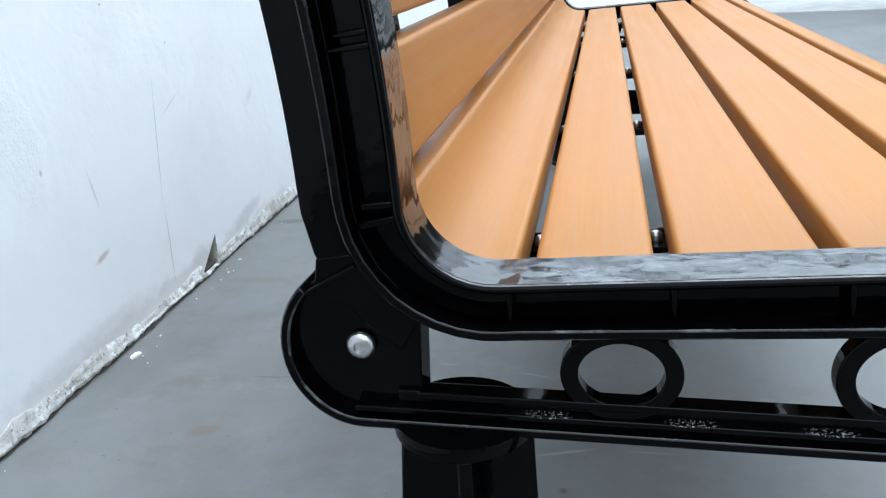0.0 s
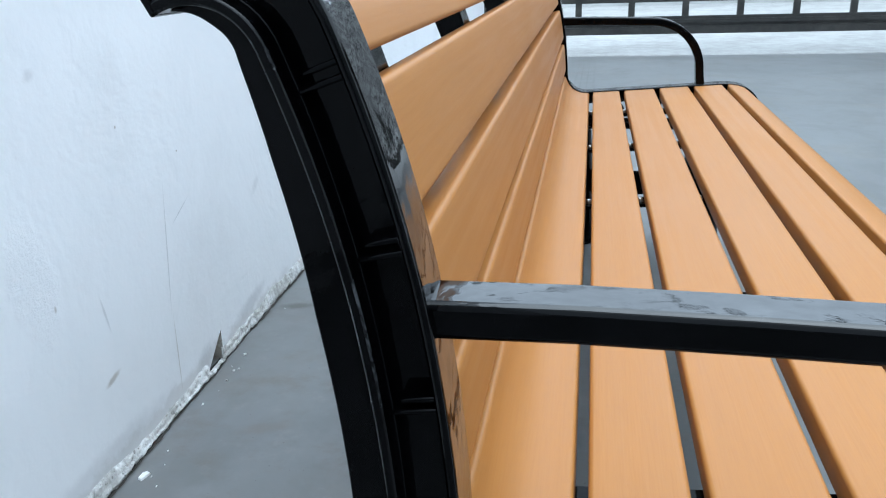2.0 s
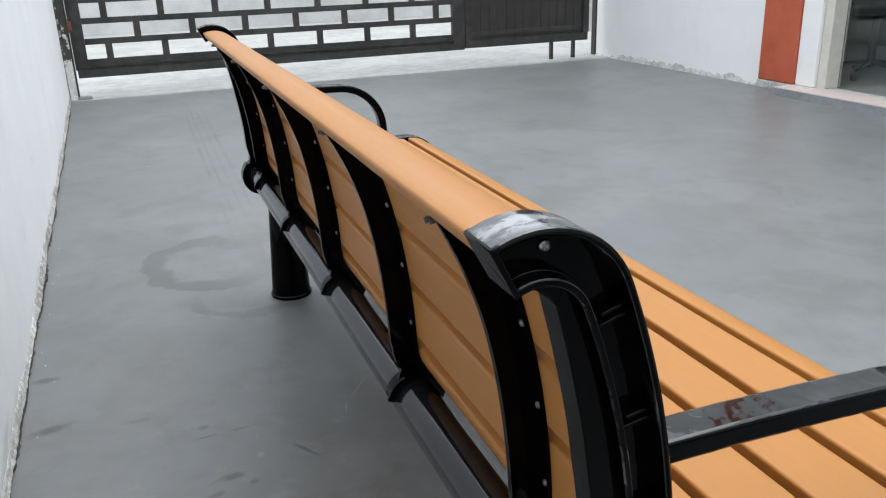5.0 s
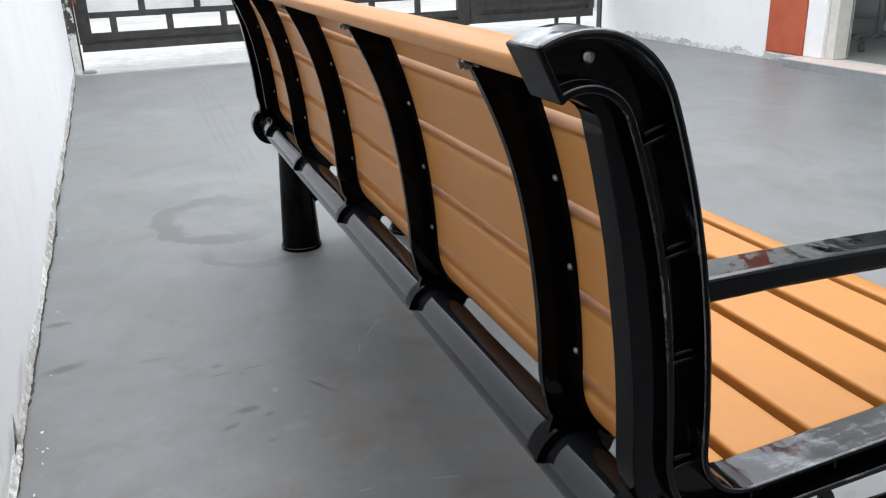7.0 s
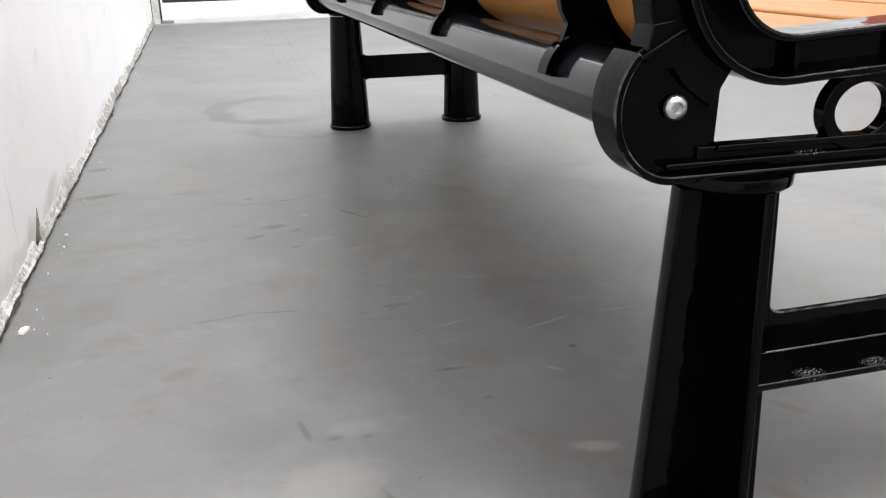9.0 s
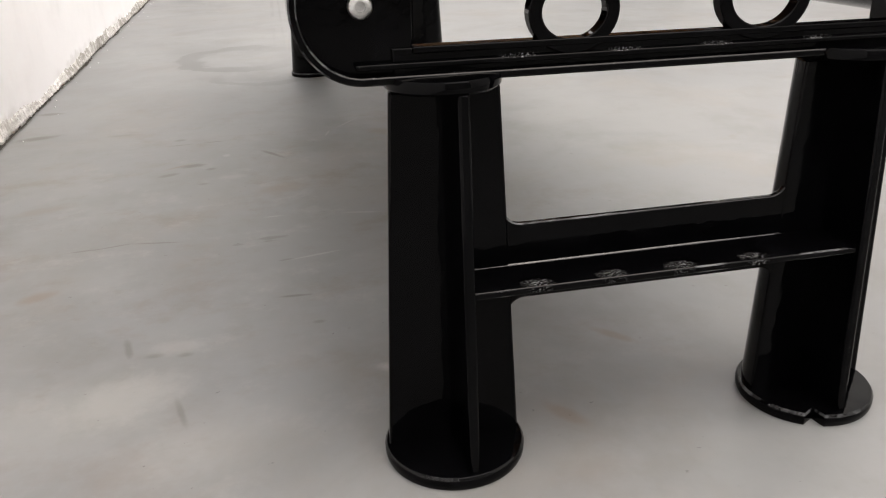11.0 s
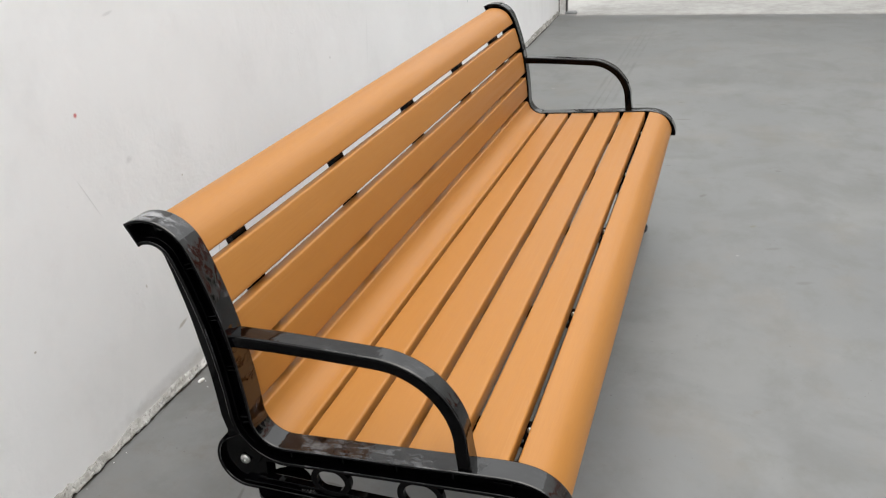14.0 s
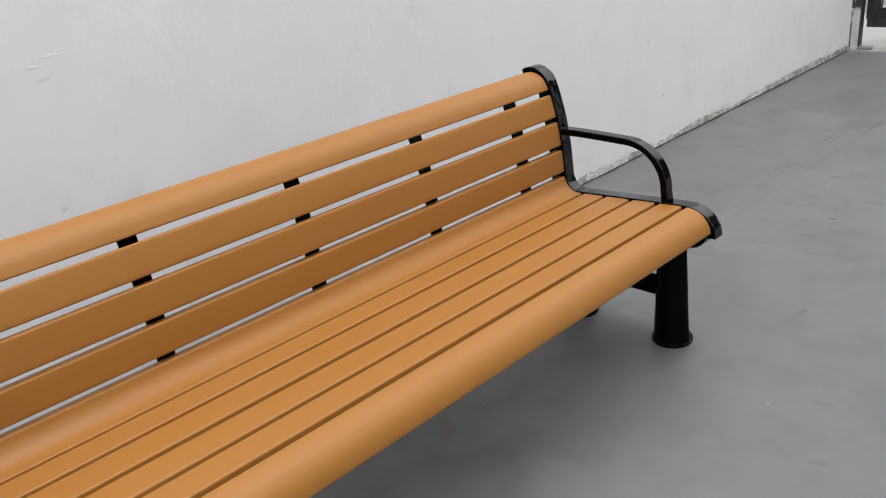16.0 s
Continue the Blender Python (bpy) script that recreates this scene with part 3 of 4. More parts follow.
def on(s, off=0.0):
    """The point s along the curve, off metres behind (or under) it."""
    s = min(max(s, 0.0), TOTAL)
    i = min(max(int(np.searchsorted(ARC, s)) - 1, 0), len(CURVE) - 2)
    f = (s - ARC[i]) / (ARC[i + 1] - ARC[i])

    def tangent(j):
        a_, b_ = CURVE[max(j - 1, 0)], CURVE[min(j + 1, len(CURVE) - 1)]
        d = math.hypot(b_[0] - a_[0], b_[1] - a_[1])
        return (b_[0] - a_[0]) / d, (b_[1] - a_[1]) / d
    t0, t1 = tangent(i), tangent(i + 1)
    tx, tz = t0[0] * (1 - f) + t1[0] * f, t0[1] * (1 - f) + t1[1] * f
    d = math.hypot(tx, tz)
    x = CURVE[i][0] * (1 - f) + CURVE[i + 1][0] * f
    z = CURVE[i][1] * (1 - f) + CURVE[i + 1][1] * f
    return x + off * tz / d, z - off * tx / d


def s_back(z):
    """Where the curve comes down the back through the height z."""
    for i in range(18, len(CURVE) - 1):
        if CURVE[i][1] >= z > CURVE[i + 1][1]:
            return ARC[i] + (CURVE[i][1] - z) / (CURVE[i][1] - CURVE[i + 1][1]) * (ARC[i + 1] - ARC[i])
    return 0.0


def s_seat(x):
    """Where the curve goes forward along the seat through x."""
    for i in range(40, len(CURVE) - 1):
        if CURVE[i][0] <= x < CURVE[i + 1][0]:
            return ARC[i] + (x - CURVE[i][0]) / (CURVE[i + 1][0] - CURVE[i][0]) * (ARC[i + 1] - ARC[i])
    return TOTAL


def run(s0, s1, off, step=0.008):
    n = max(2, int((s1 - s0) / step))
    return [on(s0 + (s1 - s0) * i / n, off) for i in range(n + 1)]



# ---- ground and setting ----
def wall_x(y):
    return -0.632 - 0.021 * (y - 1.0)


def make_ground():
    bm = bmesh.new()
    bmesh.ops.create_grid(bm, x_segments=8, y_segments=8, size=60)
    thing("ground", bm, FLOOR, "grey painted concrete yard floor with stains", "floor", kind="structure", smooth=0)


def make_left_wall():
    """White wall beside the bench, with one broken hole at its foot."""
    bm = bmesh.new()
    h, thick = 2.5, 0.22
    ya, yb, zt = 0.955, 1.040, 0.066
    ys = [-4.29, ya, yb, 6.20]

    def v(y, z, back=0.0):
        return bm.verts.new((wall_x(y) - back, y, z))
    f = {(y, z): v(y, z) for y in ys for z in (0.0, h)}
    tip = v(yb, zt)
    bm.faces.new((f[ys[0], 0.0], f[ya, 0.0], f[ya, h], f[ys[0], h]))
    bm.faces.new((f[ya, 0.0], tip, f[yb, h], f[ya, h]))
    bm.faces.new((f[yb, 0.0], f[ys[3], 0.0], f[ys[3], h], f[yb, h], tip))
    # the hole's inside
    d = 0.035
    g = [v(ya + 0.004, 0.0, d), v(yb, 0.0, d), v(yb, zt - 0.004, d)]
    bm.faces.new((f[ya, 0.0], g[0], g[2], tip))
    bm.faces.new((tip, g[2], g[1], f[yb, 0.0]))
    bm.faces.new(g)
    # far end, back and top
    e = [v(ys[3], 0.0, thick), v(ys[3], h, thick), v(ys[0], 0.0, thick), v(ys[0], h, thick)]
    bm.faces.new((f[ys[3], 0.0], e[0], e[1], f[ys[3], h]))
    bm.faces.new((e[0], e[2], e[3], e[1]))
    bm.faces.new((f[ys[0], h], f[ya, h], f[yb, h], f[ys[3], h], e[1], e[3]))
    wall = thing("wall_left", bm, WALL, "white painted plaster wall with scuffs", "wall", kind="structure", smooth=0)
    wall.data.materials.append(HOLLOW)
    for poly in wall.data.polygons:
        if all(abs(wall.data.vertices[i].co.y - 1.0) < 0.06 and wall.data.vertices[i].co.z < 0.07 for i in poly.vertices):
            poly.material_index = 1


def foot_out(y):
    """How far the broken mortar stands out from the wall at y."""
    n = 0.0085 + 0.005 * noise.noise((y * 9.0, 4.2, 0.0)) + 0.0028 * noise.noise((y * 33.0, 9.1, 0.0)) + 0.005 * noise.noise((y * 2.1, 7.0, 0.0))
    return max(n, 0.0025)


def make_wall_foot():
    """A crumbled mortar fillet and a dark crack along the foot of the wall."""
    rnd = random.Random(4)
    bm = bmesh.new()
    rows = []
    y = -1.2
    while y < 6.18:
        n1 = noise.noise((y * 3.1, 1.7, 0.0))
        n2 = noise.noise((y * 14.0, 4.2, 0.0))
        n3 = noise.noise((y * 60.0, 9.1, 0.0))
        top = 0.004 if 0.965 < y < 1.035 else max(0.004, 0.030 + 0.004 * min(1.0, max(0.0, (y - 1.6) / 0.6)) + 0.019 * n1 + 0.012 * n2 + 0.006 * n3)
        out = foot_out(y)
        lift = max(0.0006, 0.0045 + 0.006 * n3)
        prof = ((out * 0.86, lift), (out, lift + 0.18 * top), (0.62 * out, 0.55 * top), (0.28 * out + 0.001, 0.82 * top), (0.0008, top), (-0.003, top + 0.001))
        rows.append([bm.verts.new((wall_x(y) + o + rnd.uniform(-0.0009, 0.0009) * (k < 4), y + rnd.uniform(-0.002, 0.002), z + rnd.uniform(-0.0009, 0.0009)))
                     for k, (o, z) in enumerate(prof)])
        y += 0.006
    for a, b in zip(rows, rows[1:]):
        for i in range(5):
            bm.faces.new((a[i], a[i + 1], b[i + 1], b[i]))
    thing("wall_foot_trim", bm, MORTAR, "crumbled pale mortar along the foot of the wall", "trim", kind="structure", smooth=0)
    bm = bmesh.new()
    prev = None
    y = -1.2
    while y < 6.18:
        w = 0.0030 + 0.008 * noise.noise((y * 5.0, 2.2, 1.0)) + 0.004 * noise.noise((y * 40.0, 3.0, 1.0))
        row = [bm.verts.new((wall_x(y) - 0.01, y, 0.0022)), bm.verts.new((wall_x(y) + foot_out(y) + max(w, -0.002), y, 0.0022))]
        if prev:
            bm.faces.new((prev[0], prev[1], row[1], row[0]))
        prev = row
        y += 0.006
    thing("wall_crack", bm, DARK_GAP, "dark open crack between wall and floor", "trim", kind="structure", smooth=0)


def make_flakes():
    """Loose paint flakes and crumbs on the floor along the wall."""
    rnd = random.Random(11)
    bm = bmesh.new()
    spots = [(rnd.gauss(0.025, 0.015), rnd.uniform(-0.6, 4.5), rnd.uniform(0.001, 0.0028)) for _ in range(44)]
    spots += [(0.030, 0.639, 0.011), (0.035, 0.99, 0.005), (0.042, 1.0, 0.004), (0.03, 1.06, 0.006), (0.028, 0.86, 0.003)]
    for o, y, r in spots:
        c = Vector((wall_x(y) + 0.006 + abs(o), y, 0.001))
        k = rnd.randint(4, 6)
        a0 = rnd.uniform(0, 6.28)
        tilt = rnd.uniform(-0.3, 0.3)
        low, high = [], []
        for i in range(k):
            a = a0 + 6.283 * i / k
            rr = r * rnd.uniform(0.5, 1.3)
            dx, dy = rr * math.cos(a) * 0.6, rr * math.sin(a)
            low.append(bm.verts.new(c + Vector((dx, dy, 0))))
            high.append(bm.verts.new(c + Vector((dx * 0.85, dy * 0.85, 0.0012 + abs(dx * tilt) + 0.2 * r))))
        bm.faces.new(low)
        bm.faces.new(high)
        for i in range(k):
            j = (i + 1) % k
            bm.faces.new((low[i], low[j], high[j], high[i]))
    thing("paint_flakes", bm, FLAKE, "loose white paint flakes on the floor by the wall", "debris", kind="stuff", smooth=0)


make_ground()
make_left_wall()
make_wall_foot()
make_flakes()

GATE_TURN = 1.0


def gate_y(x):
    return 6.315 + math.tan(radians(GATE_TURN)) * (x + 0.661)


def make_yard():
    # pale threshold in front of the gate
    bm = bmesh.new()
    n = 40
    rows = []
    for i in range(n + 1):
        x = -1.2 + 6.2 * i / n
        y = 6.20 + 0.015 * noise.noise((x * 4, 0, 0)) + 0.02 * math.sin(1.3 * x)
        rows.append([bm.verts.new((x, y, 0.0)), bm.verts.new((x, y + 0.02, 0.005)), bm.verts.new((x, 12.4, 0.006))])
    for a, b in zip(rows, rows[1:]):
        for j in range(2):
            bm.faces.new((a[j], a[j + 1], b[j + 1], b[j]))
    thing("threshold_pavement", bm, THRESHOLD, "pale concrete strip in front of the gate", "pavement", kind="structure", smooth=0)
    # right-hand wall with its end
    bm = bmesh.new()
    # its unseen height is set by how much light it should block
    box(bm, 3.860, 4.090, 4.219, 6.440, 0.000, 4.400)
    thing("wall_right", bm, WALL_FAR, "white plaster wall with a worn foot", "wall", kind="structure", smooth=0)
    bm = bmesh.new()
    prev = None
    for i in range(120):
        y = 4.219 + 2.22 * i / 119
        h = max(0.003, 0.035 + 0.05 * noise.noise((y * 5, 3.3, 0)) + 0.03 * noise.noise((y * 23, 1.3, 0)))
        row = [bm.verts.new((3.845 + 0.006 * noise.noise((y * 30, 0, 2)), y, 0.001)), bm.verts.new((3.852, y, h * 0.6)), bm.verts.new((3.859, y, h))]
        if prev:
            for j in range(2):
                bm.faces.new((prev[j], prev[j + 1], row[j + 1], row[j]))
        prev = row
    thing("wall_foot_trim_right", bm, FOOT_GREY, "crumbled grey mortar along the wall foot", "trim", kind="structure", smooth=0)
    bm = bmesh.new()
    box(bm, 3.830, 4.090, 3.885, 4.215, 0.054, 4.400)
    thing("red_pillar", bm, RED, "red painted corner pillar with a chipped edge", "pillar", kind="structure", smooth=0, bevel=0.008)
    bm = bmesh.new()
    box(bm, 3.850, 4.090, 3.722, 3.881, 0.053, 4.400)
    thing("door_jamb", bm, WALL_FAR, "white door jamb beside the red pillar", "door jamb", kind="structure", smooth=0, bevel=0.004)
    bm = bmesh.new()
    box(bm, 3.822, 4.090, 3.905, 4.217, 0.0, 0.052)
    thing("pillar_plinth", bm, FOOT_GREY, "rough grey concrete foot of the red pillar", "plinth", kind="structure", smooth=0, bevel=0.006)
    step = empty("step", (3.68, 1.9, 0), "pinkish stone doorstep with a grey painted edge", "step")
    bm = bmesh.new()
    box(bm, 3.690, 3.905, -0.210, 3.900, 0.000, 0.052)
    ob = part("tread", bm, STEP, step, smooth=0, bevel=0.004)
    ob.location = (-3.68, -1.9, 0)
    bm = bmesh.new()
    box(bm, 3.668, 3.688, -0.210, 3.902, 0.000, 0.049)
    ob = part("riser", bm, STEP_EDGE, step, "grey painted riser", smooth=0)
    ob.location = (-3.68, -1.9, 0)
    # unseen lintel wall, kept white to bounce light, and the room behind the door
    bm = bmesh.new()
    box(bm, 3.860, 4.090, -4.290, 3.718, 2.300, 4.400)
    thing("wall_lintel", bm, WALL_FAR, "unseen white wall over the glass doors, bouncing light", "wall", kind="structure", smooth=0)
    # unseen wall, added white so that it bounces light towards the bench
    bm = bmesh.new()
    box(bm, 3.860, 4.090, -4.290, -0.210, 0.000, 2.297)
    thing("wall_right_rear", bm, WALL_FAR, "unseen white wall added along the yard to bounce light", "wall", kind="structure", smooth=0)
    bm = bmesh.new()
    box(bm, 6.090, 6.290, -0.410, 5.990, 0.000, 3.000)
    box(bm, 4.095, 6.087, 5.800, 5.990, 0.000, 3.000)
    box(bm, 4.095, 6.087, -0.410, -0.230, 0.000, 3.000)
    thing("wall_room", bm, ROOM, "grey walls of the room behind the glass", "wall", kind="structure", smooth=0)
    bm = bmesh.new()
    box(bm, 4.095, 6.290, -0.410, 5.990, 3.003, 3.100)
    thing("ceiling_room", bm, ROOM, "grey ceiling of the room behind the glass", "ceiling", kind="structure", smooth=0)
    bm = bmesh.new()
    box(bm, 3.908, 4.092, -0.205, 3.718, 0.002, 0.050)
    box(bm, 4.0925, 6.088, -0.225, 5.798, 0.002, 0.050)
    thing("floor_room", bm, TILE, "pale tiled floor behind the glass door", "floor", kind="structure", smooth=0)
    # unseen wall added behind to shape light, and the street beyond the gate
    bm = bmesh.new()
    box(bm, -0.9, 4.09, -4.5, -4.3, 0, 2.6)
    thing("wall_rear", bm, REAR, "unseen grey wall added behind the yard to shape light", "wall", kind="structure", smooth=0)
    bm = bmesh.new()
    box(bm, -9, 12, 12.4, 12.6, 0, 3.5)
    thing("wall_street", bm, STREET, "bright white wall across the street", "wall", kind="structure", smooth=0)


def make_glass_door():
    glass = bpy.data.materials.new("door_glass")
    glass.use_nodes = True
    b = glass.node_tree.nodes["Principled BSDF"]
    b.inputs["Base Color"].default_value = (0.86, 0.92, 0.90, 1)
    b.inputs["Roughness"].default_value = 0.02
    b.inputs["Transmission Weight"].default_value = 1.0
    b.inputs["IOR"].default_value = 1.45
    door = empty("door_1", (3.93, 3.2, 0.050), "tall glass door with a steel floor fitting", "door", kind="structure")
    for y0, y1, x in ((3.225, 3.640, 3.975), (2.400, 3.195, 3.935)):
        bm = bmesh.new()
        box(bm, x, x + 0.010, y0, y1, 0.0505 if x > 3.95 else 0.170, 2.29)
        ob = part("pane", bm, glass, door, "clear glass pane", smooth=0)
        ob.location = (-3.93, -3.2, -0.050)
        ob.visible_shadow = False
    bm = bmesh.new()
    box(bm, 3.925, 3.955, 2.400, 3.222, 0.056, 0.168)
    ob = part("bottom_rail", bm, STEEL, door, "brushed steel bottom rail", smooth=0, bevel=0.002)
    ob.location = (-3.93, -3.2, -0.050)
    bm = bmesh.new()
    box(bm, 3.875, 4.0, 3.645, 3.718, 0.0535, 2.29)
    ob = part("frame", bm, JAMB, door, "beige side profile", smooth=0)
    ob.location = (-3.93, -3.2, -0.050)
    bm = bmesh.new()
    box(bm, 3.922, 3.958, 3.200, 3.218, 0.1685, 2.29)
    ob = part("stile", bm, PANEL, door, "dark door edge", smooth=0)
    ob.location = (-3.93, -3.2, -0.050)


def make_chair():
    """Dark office chair inside the room."""
    base = (4.58, 3.95, 0.050)
    chair = empty("office_chair", base, "dark office chair standing behind the glass", "chair")
    cloth = make_rough("chair_cloth", (0.02, 0.02, 0.022), (0.04, 0.04, 0.045), 60, 0.8, 0.2)
    shell = make_rough("chair_shell", (0.35, 0.36, 0.37), (0.45, 0.46, 0.47), 20, 0.5, 0.1)
    bm = bmesh.new()
    for k in range(5):
        a = 2 * math.pi * k / 5
        rod(bm, (0, 0, 0.10), (0.3 * math.cos(a), 0.3 * math.sin(a), 0.05), 0.018, 10)
        rod(bm, (0.3 * math.cos(a), 0.3 * math.sin(a) - 0.015, 0.028), (0.3 * math.cos(a), 0.3 * math.sin(a) + 0.015, 0.028), 0.028, 12)
    rod(bm, (0, 0, 0.06), (0, 0, 0.42), 0.025, 12)
    part("base", bm, cloth, chair, "black five-armed base")
    bm = bmesh.new()
    box(bm, -0.24, 0.24, -0.24, 0.24, 0.42, 0.50)
    part("seat", bm, cloth, chair, "black cloth seat", bevel=0.03)
    bm = bmesh.new()
    box(bm, -0.22, 0.22, 0.20, 0.26, 0.56, 1.0)
    part("backrest", bm, shell, chair, "pale grey backrest", bevel=0.025)
    chair.rotation_euler = (0, 0, radians(60))


def make_gate():
    """Black lattice gate with running-bond openings, and a boarded leaf beside it."""
    gate = empty("gate", (-0.661, gate_y(-0.661), 0), "black metal lattice gate with brick-pattern openings", "gate")
    gate.rotation_euler = (0, 0, radians(GATE_TURN))
    wide, z0, top = 3.137, 0.152, 2.90

    def bar(name, x0, x1, za, zb, d=0.02):
        bm = bmesh.new()
        box(bm, x0, x1, -d, d, za, zb)
        part(name, bm, GATE, gate, smooth=0)
    bar("bottom_rail", 0.0, wide, z0, z0 + 0.056, 0.026)
    bar("kick_plate", 0.0, wide, z0 + 0.0565, z0 + 0.0780, 0.008)
    bar("lower_bar", 0.0, wide, z0 + 0.0785, z0 + 0.1070, 0.021)
    bar("ledge", 0.0, wide, z0 + 0.1075, z0 + 0.1320, 0.013)
    bar("stile", -0.010, 0.081, z0 + 0.0567, top, 0.024)
    bar("stile", wide - 0.106, wide + 0.002, z0 + 0.0567, top, 0.024)
    bar("top_rail", 0.0, wide, top + 0.001, top + 0.06, 0.03)
    pitch, cell, stud, thick = 0.148, 0.355, 0.049, 0.0425
    z, k = z0 + 0.132, 0
    while z + pitch < top + 0.1:
        if k:
            bar("lattice_bar", 0.082, wide - 0.107, z - thick, z, 0.014)
        x = 0.082 + (0.136 if k % 2 == 0 else 0.353)
        while x < wide - 0.17:
            bar("lattice_stud", x, x + stud, z, z + pitch - thick, 0.012)
            x += cell + stud
        z += pitch
        k += 1
    bm = bmesh.new()
    rod(bm, (-0.022, -0.032, 0.485), (-0.022, -0.032, 0.580), 0.013, 12)
    box(bm, -0.030, 0.012, -0.040, -0.026, 0.500, 0.565)
    part("hinge", bm, RUST, gate, "rusty hinge", smooth=30)
    leaf = empty("gate_leaf", (2.488, gate_y(2.488), 0), "dark boarded metal gate leaf in a rusty frame", "gate")
    leaf.rotation_euler = (0, 0, radians(GATE_TURN))
    w = 1.232
    for name, x0, x1, za, zb, d in (("bottom_rail", 0, w, 0.160, 0.228, 0.026), ("stile", 0, 0.064, 0.2285, 2.9, 0.026), ("stile", w - 0.051, w, 0.2285, 2.9, 0.026),
                                    ("rail", 0.065, w - 0.052, 0.262, 0.296, 0.019), ("top_rail", 0, w, 2.901, 2.96, 0.026)):
        bm = bmesh.new()
        box(bm, x0, x1, -d, d, za, zb)
        part(name, bm, GATE, leaf, smooth=0)
    x = 0.065
    while x < w - 0.06:
        bm = bmesh.new()
        box(bm, x, x + 0.0838, -0.009, 0.009, 0.2285, 2.9)
        part("board", bm, PANEL, leaf, smooth=0, bevel=0.003)
        x += 0.085
    for x in (0.85, 1.08):
        bm = bmesh.new()
        box(bm, x, x + 0.026, -0.017, 0.017, 0.0, 0.1595)
        part("foot", bm, GATE, leaf, smooth=0)
    # post at the end of the left wall: white paint peeling off dark metal, between two bare angles
    post = empty("gate_post", (-0.70, 6.24, 0), "dark metal gate post with peeling white paint", "post", kind="structure")
    for name, x0, x1, y0, y1, mat in (("tube", -0.736, -0.684, 6.212, 6.268, PEEL), ("angle", -0.6835, -0.672, 6.209, 6.262, GATE), ("angle", -0.7470, -0.7365, 6.214, 6.262, GATE)):
        bm = bmesh.new()
        box(bm, x0, x1, y0, y1, 0, 3.0)
        ob = part(name, bm, mat, post, smooth=0, bevel=0.002)
        ob.location = (0.70, -6.24, 0)
    bm = bmesh.new()
    box(bm, 3.845, 3.91, 6.444, 6.51, 0, 3.0)
    thing("gate_post_right", bm, GATE, "dark metal post at the end of the white wall", "post", kind="structure", smooth=0, bevel=0.004)
    # broken plaster along the wall's end
    bm = bmesh.new()
    rnd = random.Random(3)
    z = 0.0
    while z < 2.4:
        h, w = rnd.uniform(0.015, 0.06), rnd.uniform(0.0, 0.020)
        if rnd.random() < 0.75:
            box(bm, -0.752, -0.742 + w, 6.2015, 6.2085, z, z + h)
        z += h + rnd.uniform(0.001, 0.05)
    thing("wall_end_trim", bm, MORTAR, "broken plaster edge at the wall's end", "trim", kind="structure", smooth=0, bevel=0.003)
    bm = bmesh.new()
    box(bm, -0.690, -0.590, 6.205, 6.262, 0, 0.030)
    thing("stone_chip", bm, STEP_EDGE, "small dark stone at the foot of the gate post", "stone", smooth=30, bevel=0.012)


make_yard()
make_glass_door()
make_chair()
make_gate()

# ---- the bench ----
bench = empty("park_bench", (0, 0, 0), "long park bench with orange-tan composite slats and glossy black cast frame", "bench")


def near(y):
    return y


def far(y):
    return LONG - y


def rim(s):
    """Depth of the frame's channel at s: least at the seat's back corner, growing towards the front."""
    return float(np.interp(s, (s_back(0.47), s_seat(0.09), s_seat(0.44), TOTAL - 0.03, TOTAL), (0.0385, 0.0335, 0.0365, 0.0345, 0.033)))


def ring_of(s0, s1, fn, step=0.008):
    n = max(2, int((s1 - s0) / step))
    return [on(s0 + (s1 - s0) * i / n, fn(s0 + (s1 - s0) * i / n)) for i in range(n + 1)]


